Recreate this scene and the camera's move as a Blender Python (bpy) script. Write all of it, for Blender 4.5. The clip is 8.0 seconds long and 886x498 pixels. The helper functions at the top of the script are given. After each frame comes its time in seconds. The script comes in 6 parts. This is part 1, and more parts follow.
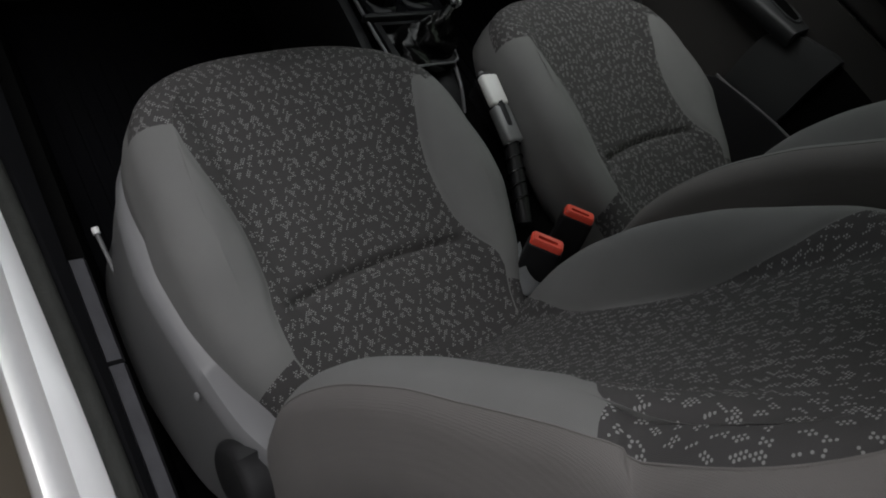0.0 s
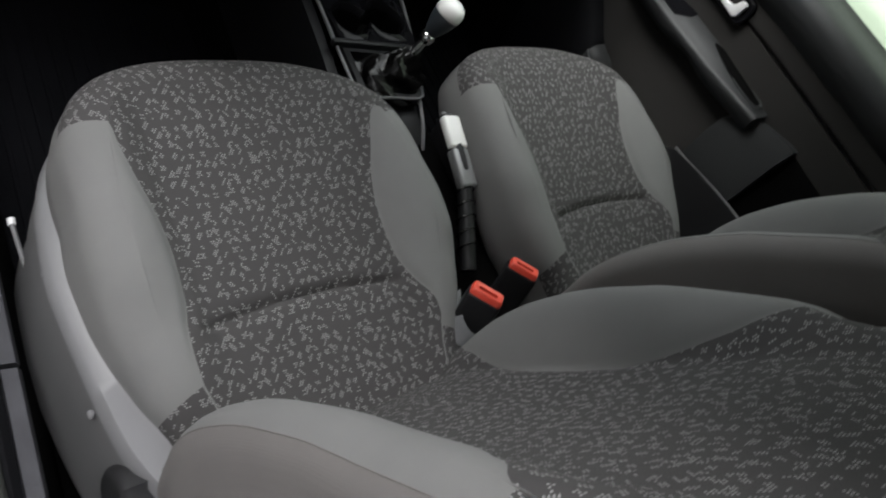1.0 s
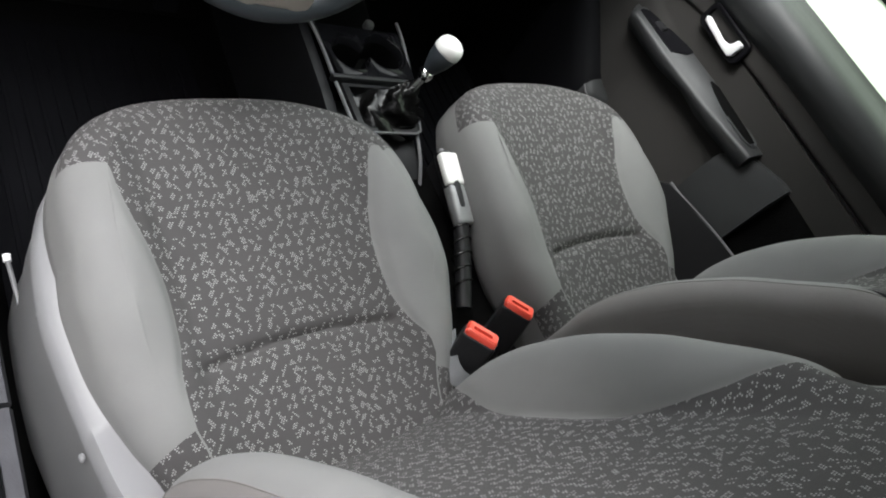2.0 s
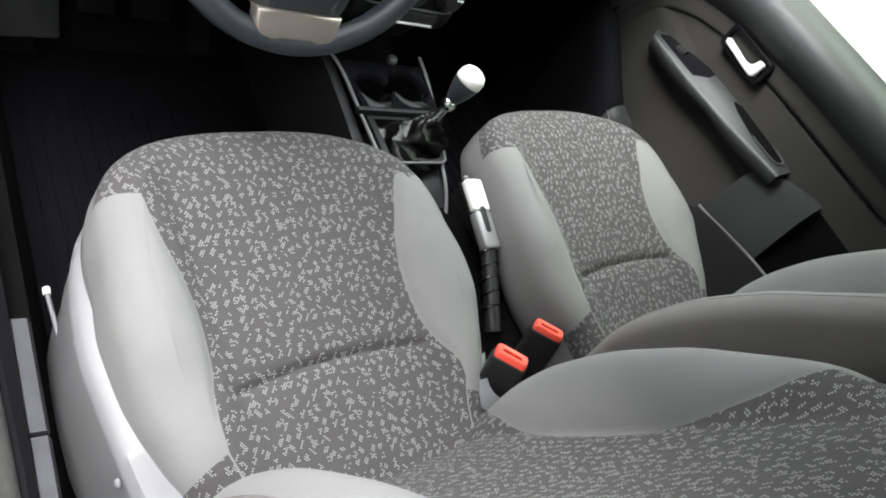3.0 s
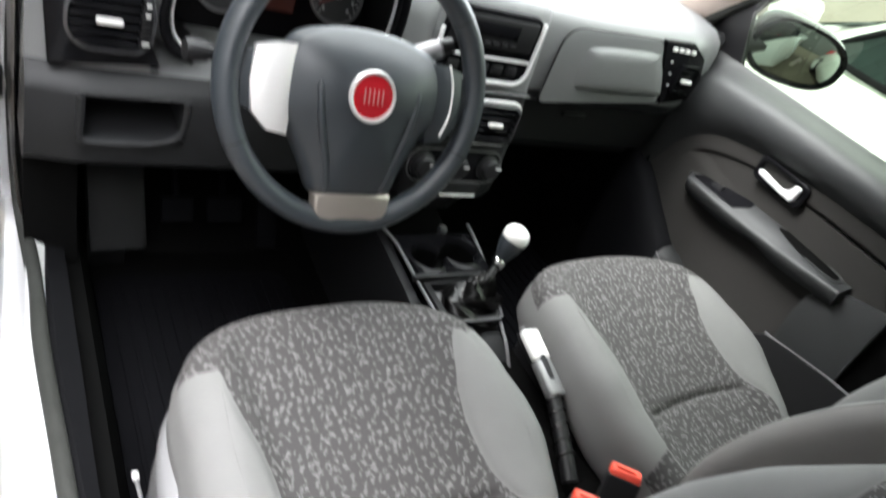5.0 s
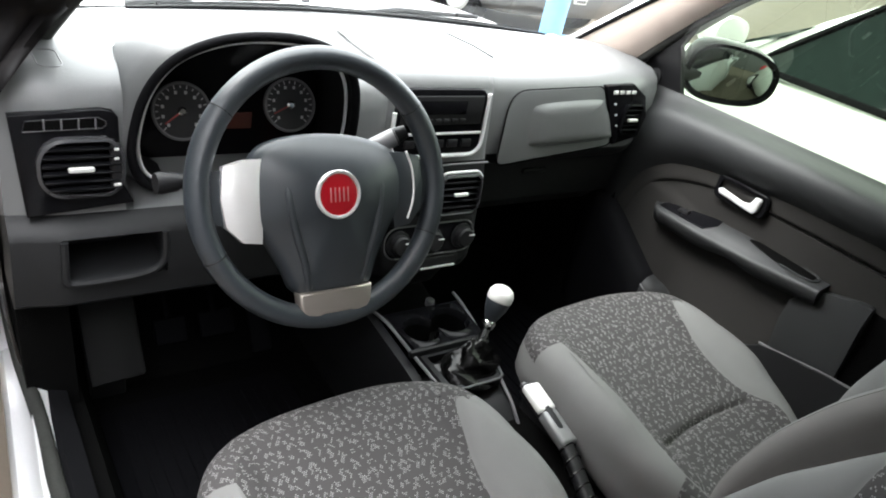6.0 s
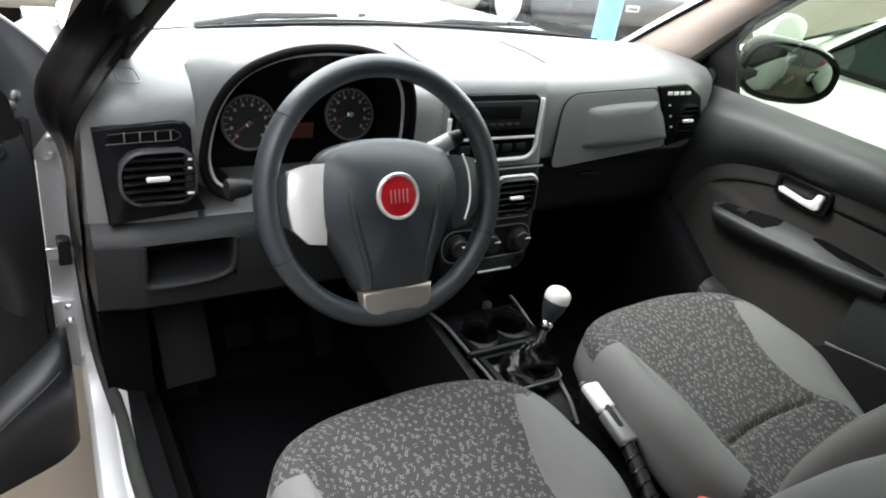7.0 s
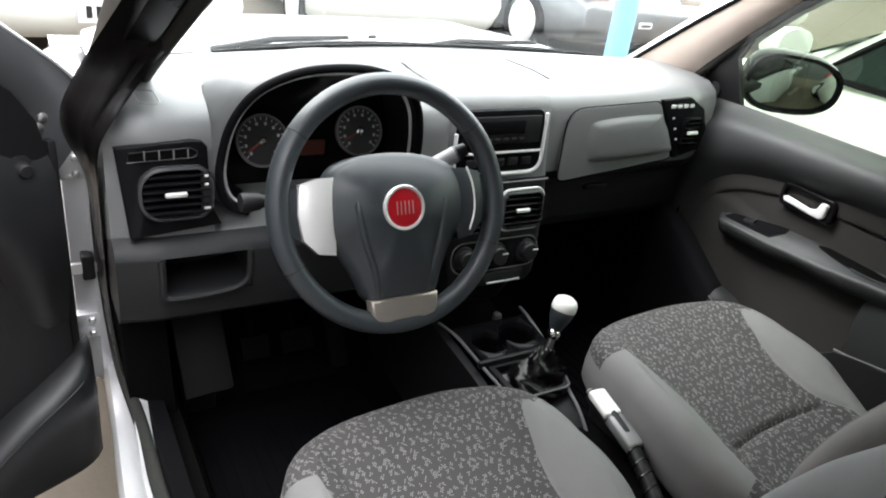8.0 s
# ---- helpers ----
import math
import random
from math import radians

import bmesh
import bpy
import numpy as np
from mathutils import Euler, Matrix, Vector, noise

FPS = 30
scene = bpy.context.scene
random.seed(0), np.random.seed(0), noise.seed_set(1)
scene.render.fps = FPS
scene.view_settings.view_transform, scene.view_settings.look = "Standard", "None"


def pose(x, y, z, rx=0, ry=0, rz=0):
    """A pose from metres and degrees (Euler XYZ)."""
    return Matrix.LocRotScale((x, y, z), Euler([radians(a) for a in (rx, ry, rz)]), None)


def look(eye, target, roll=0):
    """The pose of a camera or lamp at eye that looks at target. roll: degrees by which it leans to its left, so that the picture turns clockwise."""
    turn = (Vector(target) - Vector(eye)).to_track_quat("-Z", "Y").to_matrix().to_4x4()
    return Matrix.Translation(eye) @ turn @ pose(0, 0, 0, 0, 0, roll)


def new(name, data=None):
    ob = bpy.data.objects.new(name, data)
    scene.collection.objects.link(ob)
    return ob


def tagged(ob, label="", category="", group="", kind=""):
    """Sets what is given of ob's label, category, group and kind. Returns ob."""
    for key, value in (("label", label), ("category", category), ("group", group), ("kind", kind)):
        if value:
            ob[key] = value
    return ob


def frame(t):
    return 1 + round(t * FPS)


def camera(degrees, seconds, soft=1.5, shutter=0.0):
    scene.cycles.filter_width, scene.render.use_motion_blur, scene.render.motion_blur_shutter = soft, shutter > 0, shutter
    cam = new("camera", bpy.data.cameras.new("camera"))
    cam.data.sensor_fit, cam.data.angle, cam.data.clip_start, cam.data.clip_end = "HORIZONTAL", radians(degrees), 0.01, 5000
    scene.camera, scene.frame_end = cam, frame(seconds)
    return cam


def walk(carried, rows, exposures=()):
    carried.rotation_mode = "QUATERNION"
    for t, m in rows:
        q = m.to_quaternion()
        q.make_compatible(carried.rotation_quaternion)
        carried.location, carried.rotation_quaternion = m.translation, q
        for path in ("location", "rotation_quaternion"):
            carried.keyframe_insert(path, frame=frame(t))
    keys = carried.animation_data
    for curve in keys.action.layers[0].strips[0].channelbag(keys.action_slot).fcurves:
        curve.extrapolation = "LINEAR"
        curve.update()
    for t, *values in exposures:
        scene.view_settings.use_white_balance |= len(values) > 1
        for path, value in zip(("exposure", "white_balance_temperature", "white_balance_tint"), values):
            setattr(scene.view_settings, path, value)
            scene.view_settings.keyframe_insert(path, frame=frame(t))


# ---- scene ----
cam = camera(63.45, 8.0, soft=1.9, shutter=0.4)
ROWS = [
    (0, (-0.815, -0.421, 1.241), (0.339, 0.236, -0.254), 36.2),
    (0.5, (-0.795, -0.415, 1.232), (0.375, 0.245, -0.25), 38.6),
    (1, (-0.782, -0.408, 1.231), (0.492, 0.267, -0.154), 44.8),
    (1.2, (-0.79, -0.385, 1.247), (0.515, 0.275, -0.117), 47.0),
    (2.3, (-0.78, -0.383, 1.247), (0.494, 0.378, -0.094), 43.0),
    (2.5, (-0.783, -0.396, 1.248), (0.474, 0.408, -0.084), 41.9),
    (3, (-0.783, -0.406, 1.243), (0.448, 0.432, -0.092), 39.7),
    (3.5, (-0.786, -0.406, 1.242), (0.409, 0.456, -0.11), 39.0),
    (4, (-0.79, -0.414, 1.241), (0.396, 0.455, -0.115), 38.6),
    (4.5, (-0.791, -0.43, 1.239), (0.376, 0.45, -0.127), 37.1),
    (4.7, (-0.798, -0.446, 1.249), (0.359, 0.582, -0.018), 32.3),
    (4.8, (-0.796, -0.443, 1.252), (0.355, 0.658, 0.043), 30.3),
    (5, (-0.798, -0.457, 1.264), (0.298, 0.809, 0.17), 24.1),
    (5.2, (-0.798, -0.459, 1.274), (0.308, 0.87, 0.27), 19.5),
    (6.3, (-0.813, -0.495, 1.304), (0.277, 0.896, 0.368), 11.1),
    (6.5, (-0.816, -0.5, 1.304), (0.229, 0.933, 0.379), 10.1),
    (7, (-0.829, -0.512, 1.294), (0.177, 0.944, 0.362), 9.5),
    (7.5, (-0.835, -0.522, 1.293), (0.15, 0.944, 0.354), 8.9),
    (8, (-0.832, -0.558, 1.301), (0.134, 0.949, 0.41), 7.9),
]
EXPOSE = [(0.0, -2.57), (0.5, -2.17), (1.0, -1.47), (1.2, -1.22), (2.3, -0.36), (3.0, 0.02), (4.5, 0.10), (5.0, 0.0), (6.3, -0.48), (8.0, -0.58)]
BASE = 4.64
walk(cam, [(t, look(eye, aim, roll)) for t, eye, aim, roll in ROWS], [(t, BASE + e, 6450, 11) for t, e in EXPOSE])

# ---- light: bright hazy overcast, strongest ahead on the driver's side ----
world = bpy.data.worlds.new("sky")
scene.world = world
world.use_nodes = True
wn = world.node_tree.nodes
sky = wn.new("ShaderNodeTexSky")
sky.sky_type, sky.sun_disc = "NISHITA", False
sky.sun_elevation, sky.sun_rotation = radians(52), radians(-64)
sky.air_density, sky.dust_density, sky.ozone_density = 0.3, 3.5, 0.5
wn["Background"].inputs["Strength"].default_value = 0.15
haze = wn.new("ShaderNodeHueSaturation")
haze.inputs["Saturation"].default_value = 0.4
world.node_tree.links.new(sky.outputs["Color"], haze.inputs["Color"])
cloud = wn.new("ShaderNodeMixRGB")
cloud.inputs["Fac"].default_value, cloud.inputs["Color2"].default_value = 0.85, (3.8, 3.85, 3.9, 1)
world.node_tree.links.new(haze.outputs["Color"], cloud.inputs["Color1"])
world.node_tree.links.new(cloud.outputs["Color"], wn["Background"].inputs["Color"])
sun = new("sun", bpy.data.lights.new("sun", "SUN"))
sun.data.energy, sun.data.angle, sun.data.color = 0.16, radians(28), (1.0, 0.98, 0.96)
sun.matrix_world = look((-6.6, 3.2, 9.4), (0, 0, 0))


# ---- materials ----
def material(name, colour, rough=0.5, metal=0.0, grain=0.0, size=400.0, blotch=0.12, blotch_size=9.0, coat=0.0, spec=0.5):
    """Colour with fine grain relief and slow blotches of wear."""
    m = bpy.data.materials.new(name)
    m.use_nodes = True
    n, l = m.node_tree.nodes, m.node_tree.links
    b = n["Principled BSDF"]
    b.inputs["Roughness"].default_value, b.inputs["Metallic"].default_value = rough, metal
    b.inputs["Coat Weight"].default_value, b.inputs["Specular IOR Level"].default_value = coat, spec
    tex = n.new("ShaderNodeTexCoord")
    slow = n.new("ShaderNodeTexNoise")
    slow.inputs["Scale"].default_value, slow.inputs["Detail"].default_value = blotch_size, 6.0
    l.new(tex.outputs["Object"], slow.inputs["Vector"])
    mix = n.new("ShaderNodeMixRGB")
    mix.inputs["Color1"].default_value = (*[c * (1 - blotch) for c in colour], 1)
    mix.inputs["Color2"].default_value = (*[min(1, c * (1 + blotch)) for c in colour], 1)
    l.new(slow.outputs["Fac"], mix.inputs["Fac"])
    l.new(mix.outputs["Color"], b.inputs["Base Color"])
    if not metal:
        r = n.new("ShaderNodeMapRange")
        r.inputs["To Min"].default_value, r.inputs["To Max"].default_value = max(0.02, rough - 0.08), min(1, rough + 0.08)
        l.new(slow.outputs["Fac"], r.inputs["Value"])
        l.new(r.outputs["Result"], b.inputs["Roughness"])
    if grain:
        fine = n.new("ShaderNodeTexNoise")
        fine.inputs["Scale"].default_value, fine.inputs["Detail"].default_value = size, 3.0
        l.new(tex.outputs["Object"], fine.inputs["Vector"])
        bump = n.new("ShaderNodeBump")
        bump.inputs["Strength"].default_value, bump.inputs["Distance"].default_value = grain, 0.001
        l.new(fine.outputs["Fac"], bump.inputs["Height"])
        l.new(bump.outputs["Normal"], b.inputs["Normal"])
    return m


def fabric_plain(name, colour):
    """Fine ribbed woven cloth."""
    m = material(name, colour, 0.92, grain=0.0, blotch=0.10, blotch_size=14.0, spec=0.08)
    n, l = m.node_tree.nodes, m.node_tree.links
    b = n["Principled BSDF"]
    b.inputs["Sheen Weight"].default_value, b.inputs["Sheen Roughness"].default_value = 0.02, 0.5
    tex = n.new("ShaderNodeTexCoord")
    waves = []
    for direction, scale in (("X", 330.0), ("Y", 330.0), ("Z", 330.0)):
        w = n.new("ShaderNodeTexWave")
        w.bands_direction = direction
        w.inputs["Scale"].default_value, w.inputs["Distortion"].default_value, w.inputs["Detail"].default_value = scale, 2.0, 1.0
        l.new(tex.outputs["Object"], w.inputs["Vector"])
        waves.append(w)
    a = n.new("ShaderNodeMath")
    l.new(waves[0].outputs["Fac"], a.inputs[0])
    l.new(waves[1].outputs["Fac"], a.inputs[1])
    c = n.new("ShaderNodeMath")
    l.new(a.outputs[0], c.inputs[0])
    l.new(waves[2].outputs["Fac"], c.inputs[1])
    bump = n.new("ShaderNodeBump")
    bump.inputs["Strength"].default_value, bump.inputs["Distance"].default_value = 0.25, 0.0006
    l.new(c.outputs[0], bump.inputs["Height"])
    l.new(bump.outputs["Normal"], b.inputs["Normal"])
    return m


def fabric_fleck(name, ground, fleck):
    """Dark jacquard cloth with scattered groups of small light stitches; the pattern lies in UV, in metres."""
    m = fabric_plain(name, ground)
    n, l = m.node_tree.nodes, m.node_tree.links
    b = n["Principled BSDF"]
    uv = n.new("ShaderNodeUVMap")

    def math_(op, x, y=None):
        k = n.new("ShaderNodeMath")
        k.operation = op
        for i, v in enumerate((x, y)):
            if v is None:
                continue
            if isinstance(v, (int, float)):
                k.inputs[i].default_value = v
            else:
                l.new(v, k.inputs[i])
        return k.outputs[0]

    sep = n.new("ShaderNodeSeparateXYZ")
    l.new(uv.outputs["UV"], sep.inputs[0])
    # stitches: a slanted grid of short dashes
    pitch = 0.0022
    row = math_("DIVIDE", sep.outputs[1], pitch)
    slant = math_("MULTIPLY", math_("MODULO", math_("FLOOR", row), 2.0), 0.5)
    column = math_("ADD", math_("DIVIDE", sep.outputs[0], pitch * 1.5), slant)
    fu = math_("ABSOLUTE", math_("SUBTRACT", math_("FRACT", column), 0.5))
    fv = math_("ABSOLUTE", math_("SUBTRACT", math_("FRACT", row), 0.5))
    dash = math_("LESS_THAN", math_("ADD", math_("POWER", math_("DIVIDE", fu, 0.35), 2.0), math_("POWER", math_("DIVIDE", fv, 0.36), 2.0)), 1.0)
    # groups: short slanted chains of stitches, one to a loose cell, leaning one way or the other
    cell = n.new("ShaderNodeCombineXYZ")
    l.new(math_("MULTIPLY", math_("SUBTRACT", math_("FLOOR", column), slant), pitch * 1.5), cell.inputs[0])
    l.new(math_("MULTIPLY", math_("FLOOR", row), pitch), cell.inputs[1])
    groups = n.new("ShaderNodeTexVoronoi")
    groups.voronoi_dimensions = "2D"
    groups.inputs["Scale"].default_value, groups.inputs["Randomness"].default_value = 82.0, 0.70
    l.new(cell.outputs[0], groups.inputs["Vector"])
    away = n.new("ShaderNodeVectorMath")
    away.operation = "SUBTRACT"
    l.new(cell.outputs[0], away.inputs[0])
    l.new(groups.outputs["Position"], away.inputs[1])
    off = n.new("ShaderNodeSeparateXYZ")
    l.new(away.outputs["Vector"], off.inputs[0])
    tint = n.new("ShaderNodeSeparateXYZ")
    l.new(groups.outputs["Color"], tint.inputs[0])
    lean = math_("SUBTRACT", math_("MULTIPLY", math_("GREATER_THAN", tint.outputs[0], 0.35), 2.0), 1.0)
    tilted = math_("MULTIPLY", lean, math_("MULTIPLY", off.outputs[1], 0.75))
    along = math_("LESS_THAN", math_("ABSOLUTE", math_("SUBTRACT", off.outputs[0], tilted)), 0.0027)
    across = math_("LESS_THAN", math_("ABSOLUTE", math_("ADD", off.outputs[0], tilted)), 0.0021)
    long_ = math_("LESS_THAN", groups.outputs["Distance"], math_("ADD", 0.27, math_("MULTIPLY", tint.outputs[1], 0.20)))
    short = math_("LESS_THAN", groups.outputs["Distance"], math_("ADD", 0.12, math_("MULTIPLY", tint.outputs[2], 0.26)))
    near = math_("MAXIMUM", math_("MULTIPLY", along, long_), math_("MULTIPLY", across, short))
    jag = n.new("ShaderNodeTexWhiteNoise")
    jag.noise_dimensions = "2D"
    l.new(cell.outputs[0], jag.inputs["Vector"])
    some = math_("LESS_THAN", jag.outputs["Value"], 0.86)
    mask = math_("MULTIPLY", math_("MULTIPLY", near, some), dash)
    old = b.inputs["Base Color"].links[0].from_socket
    mix = n.new("ShaderNodeMixRGB")
    mix.inputs["Color2"].default_value = (*fleck, 1)
    l.new(mask, mix.inputs["Fac"])
    l.new(old, mix.inputs["Color1"])
    l.new(mix.outputs["Color"], b.inputs["Base Color"])
    return m


def glass(name, colour, rough=0.0):
    m = bpy.data.materials.new(name)
    m.use_nodes = True
    n, l = m.node_tree.nodes, m.node_tree.links
    out = n["Material Output"]
    n.remove(n["Principled BSDF"])
    see, gloss, mix, lw = n.new("ShaderNodeBsdfTransparent"), n.new("ShaderNodeBsdfGlossy"), n.new("ShaderNodeMixShader"), n.new("ShaderNodeLayerWeight")
    see.inputs["Color"].default_value = (*colour, 1)
    gloss.inputs["Roughness"].default_value = rough
    power, share = n.new("ShaderNodeMath"), n.new("ShaderNodeMath")
    lw.inputs["Blend"].default_value = 0.5
    power.operation, power.inputs[1].default_value = "POWER", 5.0
    share.operation, share.inputs[1].default_value, share.inputs[2].default_value = "MULTIPLY_ADD", 0.9, 0.06
    l.new(lw.outputs["Facing"], power.inputs[0])
    l.new(power.outputs[0], share.inputs[0])
    l.new(share.outputs[0], mix.inputs[0])
    l.new(see.outputs[0], mix.inputs[1])
    l.new(gloss.outputs[0], mix.inputs[2])
    l.new(mix.outputs[0], out.inputs["Surface"])
    return m


def glowing(name, colour, strength):
    m = material(name, colour, 0.4)
    b = m.node_tree.nodes["Principled BSDF"]
    b.inputs["Emission Color"].default_value, b.inputs["Emission Strength"].default_value = (*colour, 1), strength
    return m


FLECK = fabric_fleck("flecked_cloth", (0.058, 0.056, 0.056), (0.225, 0.225, 0.221))
CLOTH = fabric_plain("grey_cloth", (0.160, 0.160, 0.157))
SIDE_CLOTH = fabric_plain("taupe_cloth", (0.150, 0.142, 0.138))
VALANCE = material("grey_plastic", (0.118, 0.117, 0.120), 0.5, grain=0.25, size=900)
VALANCE_LIGHT = material("light_grey_plastic", (0.155, 0.155, 0.16), 0.45, grain=0.15, size=900)
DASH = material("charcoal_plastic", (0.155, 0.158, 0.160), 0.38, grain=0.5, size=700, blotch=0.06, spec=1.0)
# the same charcoal with shade put into its colour, for the lower dash
DASH_KNEE = material("shaded_charcoal_plastic", (0.016, 0.0165, 0.0175), 0.45, grain=0.5, size=700, spec=0.25)
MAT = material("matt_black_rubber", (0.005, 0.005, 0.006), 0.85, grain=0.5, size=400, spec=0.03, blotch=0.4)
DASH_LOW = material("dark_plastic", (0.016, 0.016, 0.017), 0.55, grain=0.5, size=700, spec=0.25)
BLACK = material("black_plastic", (0.010, 0.010, 0.011), 0.45, grain=0.3, size=600, spec=0.3)
GLOSS = material("gloss_black", (0.006, 0.006, 0.007), 0.12, spec=0.10)
RUBBER = material("black_rubber", (0.006, 0.006, 0.007), 0.7, grain=0.4, size=500, spec=0.07)
WHEEL = material("wheel_leatherette", (0.026, 0.0320, 0.0385), 0.38, grain=0.25, size=900, blotch=0.08, spec=0.8)
SILVER = material("satin_silver", (0.74, 0.74, 0.74), 0.38, grain=0.1, size=1500)
BRUSHED = material("brushed_silver", (0.88, 0.87, 0.86), 0.28, 0.40, grain=0.1, size=1500)
CHROME = material("chrome", (0.82, 0.82, 0.82), 0.12, 1.0)
RED = material("red_enamel", (0.50, 0.012, 0.022), 0.25, coat=0.6)
RED_LINE = material("dull_red", (0.30, 0.05, 0.045), 0.4)
BUCKLE_RED = material("red_plastic", (0.72, 0.075, 0.045), 0.35)
KNOB_WHITE = material("white_plastic", (0.72, 0.72, 0.70), 0.3)
VENT_RIM = material("satin_dark_rim", (0.045, 0.045, 0.048), 0.22, spec=0.6)
DIAL = material("dial_face", (0.030, 0.030, 0.032), 0.4)
DIAL_MARK = material("dial_marks", (0.55, 0.55, 0.55), 0.5)
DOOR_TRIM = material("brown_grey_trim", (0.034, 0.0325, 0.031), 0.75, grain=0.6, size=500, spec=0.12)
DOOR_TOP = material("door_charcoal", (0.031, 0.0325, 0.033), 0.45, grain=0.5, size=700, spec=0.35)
PILLAR = material("beige_trim", (0.46, 0.38, 0.33), 0.65, grain=0.4, size=600)
PAINT = material("silver_paint", (0.72, 0.72, 0.73), 0.30, 0.25, grain=0.12, size=2500, coat=0.6)
WHITE = material("white_paint", (0.76, 0.78, 0.74), 0.3, coat=0.7, blotch=0.04)
PILLAR_SHADED = material("shaded_gloss_pillar", (0.006, 0.0054, 0.0056), 0.30, spec=0.16)
GREY_PAINT = material("grey_paint", (0.16, 0.17, 0.18), 0.3, 0.3, coat=0.7)
# black carpet, and the painted shade of recesses
CARPET_AND_SHADE = material("carpet_and_recess_shade", (0.004, 0.004, 0.004), 0.95, grain=1.0, size=350, spec=0.03)
HEADLINER = material("headliner", (0.42, 0.40, 0.37), 0.9, grain=0.5, size=500)
SEAL = material("dusty_rubber", (0.034, 0.035, 0.0325), 0.75, grain=1.0, size=260, blotch=0.3, blotch_size=40.0, spec=0.15)
SCUFF = material("scuffed_plastic", (0.060, 0.060, 0.066), 0.55, grain=0.4, size=500, blotch=0.3, blotch_size=30.0, spec=0.1)
UNSEEN_WALL = material("grey_wall", (0.13, 0.13, 0.13), 0.9, grain=0.8, size=80, blotch=0.25, blotch_size=1.5)
BELT = material("belt_webbing", (0.13, 0.135, 0.14), 0.7, grain=0.6, size=900)
BOOT = material("black_leatherette", (0.004, 0.004, 0.004), 0.20, grain=0.4, size=300, spec=0.3)
CONCRETE = material("concrete", (0.10, 0.082, 0.062), 0.9, grain=1.0, size=60, blotch=0.35, blotch_size=2.5)
STEEL = material("steel", (0.55, 0.55, 0.55), 0.35, 1.0)
BLUE = material("blue_paint", (0.16, 0.42, 0.72), 0.45)
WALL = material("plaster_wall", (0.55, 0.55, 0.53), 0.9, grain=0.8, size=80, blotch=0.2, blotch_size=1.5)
CLEAR = glass("clear_glass", (0.86, 0.90, 0.88))
GREEN = glass("green_glass", (0.35, 0.42, 0.33))
DARK_GLASS = material("dark_window", (0.012, 0.022, 0.020), 0.06, coat=0.5)
MIRROR = material("mirror", (0.34, 0.38, 0.36), 0.02, 1.0, blotch=0.0)
AMBER = glowing("amber_display", (0.06, 0.014, 0.009), 0.003)


# ---- builders ----
def part(name, bm, mat, parent=None, label="", sharp=38.0):
    bmesh.ops.recalc_face_normals(bm, faces=bm.faces)
    me = bpy.data.meshes.new(name)
    bm.to_mesh(me)
    bm.free()
    me.materials.append(mat)
    me.polygons.foreach_set("use_smooth", [True] * len(me.polygons))
    me.set_sharp_from_angle(angle=radians(sharp))
    ob = new(name, me)
    if parent:
        ob.parent = parent
    if label:
        ob["label"] = label
    return ob


def thing(name, label, category, group="", m=None):
    ob = new(name)
    ob.empty_display_size = 0.1
    if m is not None:
        ob.matrix_basis = m
    return tagged(ob, label, category, group)


def structure(ob, label, category):
    return tagged(ob, label, category, "", "structure")


def put(bm, verts, m):
    if m is not None:
        bmesh.ops.transform(bm, matrix=m, verts=verts)
    return verts


def rbox(bm, c, size, bevel=0.004, seg=2, m=None):
    g = bmesh.ops.create_cube(bm, size=1.0)["verts"]
    bmesh.ops.scale(bm, vec=size, verts=g)
    if bevel:
        edges = list({e for v in g for e in v.link_edges})
        r = bmesh.ops.bevel(bm, geom=edges, offset=min(bevel, min(size) * 0.49), segments=seg, profile=0.5, affect="EDGES")
        g = list({v for f in r["faces"] for v in f.verts} | {v for v in g if v.is_valid})
    bmesh.ops.translate(bm, vec=c, verts=g)
    return put(bm, g, m)


def loft(bm, rings, cap=True, closed=True, m=None):
    """Skin between rings of equal length."""
    vs = [[bm.verts.new(p) for p in ring] for ring in rings]
    k = len(rings[0])
    for a, b in zip(vs, vs[1:]):
        for i in range(k if closed else k - 1):
            j = (i + 1) % k
            bm.faces.new((a[i], a[j], b[j], b[i]))
    if cap and closed:
        bm.faces.new(list(reversed(vs[0])))
        bm.faces.new(vs[-1])
    flat = [v for r in vs for v in r]
    return put(bm, flat, m)


def tube(bm, pts, r, seg=12, closed=False, flat=1.0, m=None):
    """A round bar along points; r: a radius or one for each point; flat squashes it across its second axis."""
    pts = [Vector(p) for p in pts]
    k = len(pts)
    rad = r if isinstance(r, (list, tuple)) else [r] * k
    rings, up = [], None
    for i, p in enumerate(pts):
        d = (pts[(i + 1) % k] - pts[i - 1]) if closed else (pts[min(i + 1, k - 1)] - pts[max(i - 1, 0)])
        d.normalize()
        if up is None:
            up = d.orthogonal().normalized()
        side = d.cross(up).normalized()
        up = side.cross(d).normalized()
        rings.append([p + rad[i] * (math.cos(2 * math.pi * j / seg) * side + flat * math.sin(2 * math.pi * j / seg) * up) for j in range(seg)])
    if closed:
        rings.append(rings[0])
        vs = loft(bm, rings, cap=False, m=m)
        bmesh.ops.remove_doubles(bm, verts=[v for v in vs if v.is_valid], dist=1e-6)
        return
    return loft(bm, rings, m=m)


def lathe(bm, profile, seg=32, m=None):
    """A turned solid from (radius, height) pairs."""
    rings = [[(max(r, 1e-4) * math.cos(2 * math.pi * j / seg), max(r, 1e-4) * math.sin(2 * math.pi * j / seg), z) for j in range(seg)] for r, z in profile]
    return loft(bm, rings, m=m)


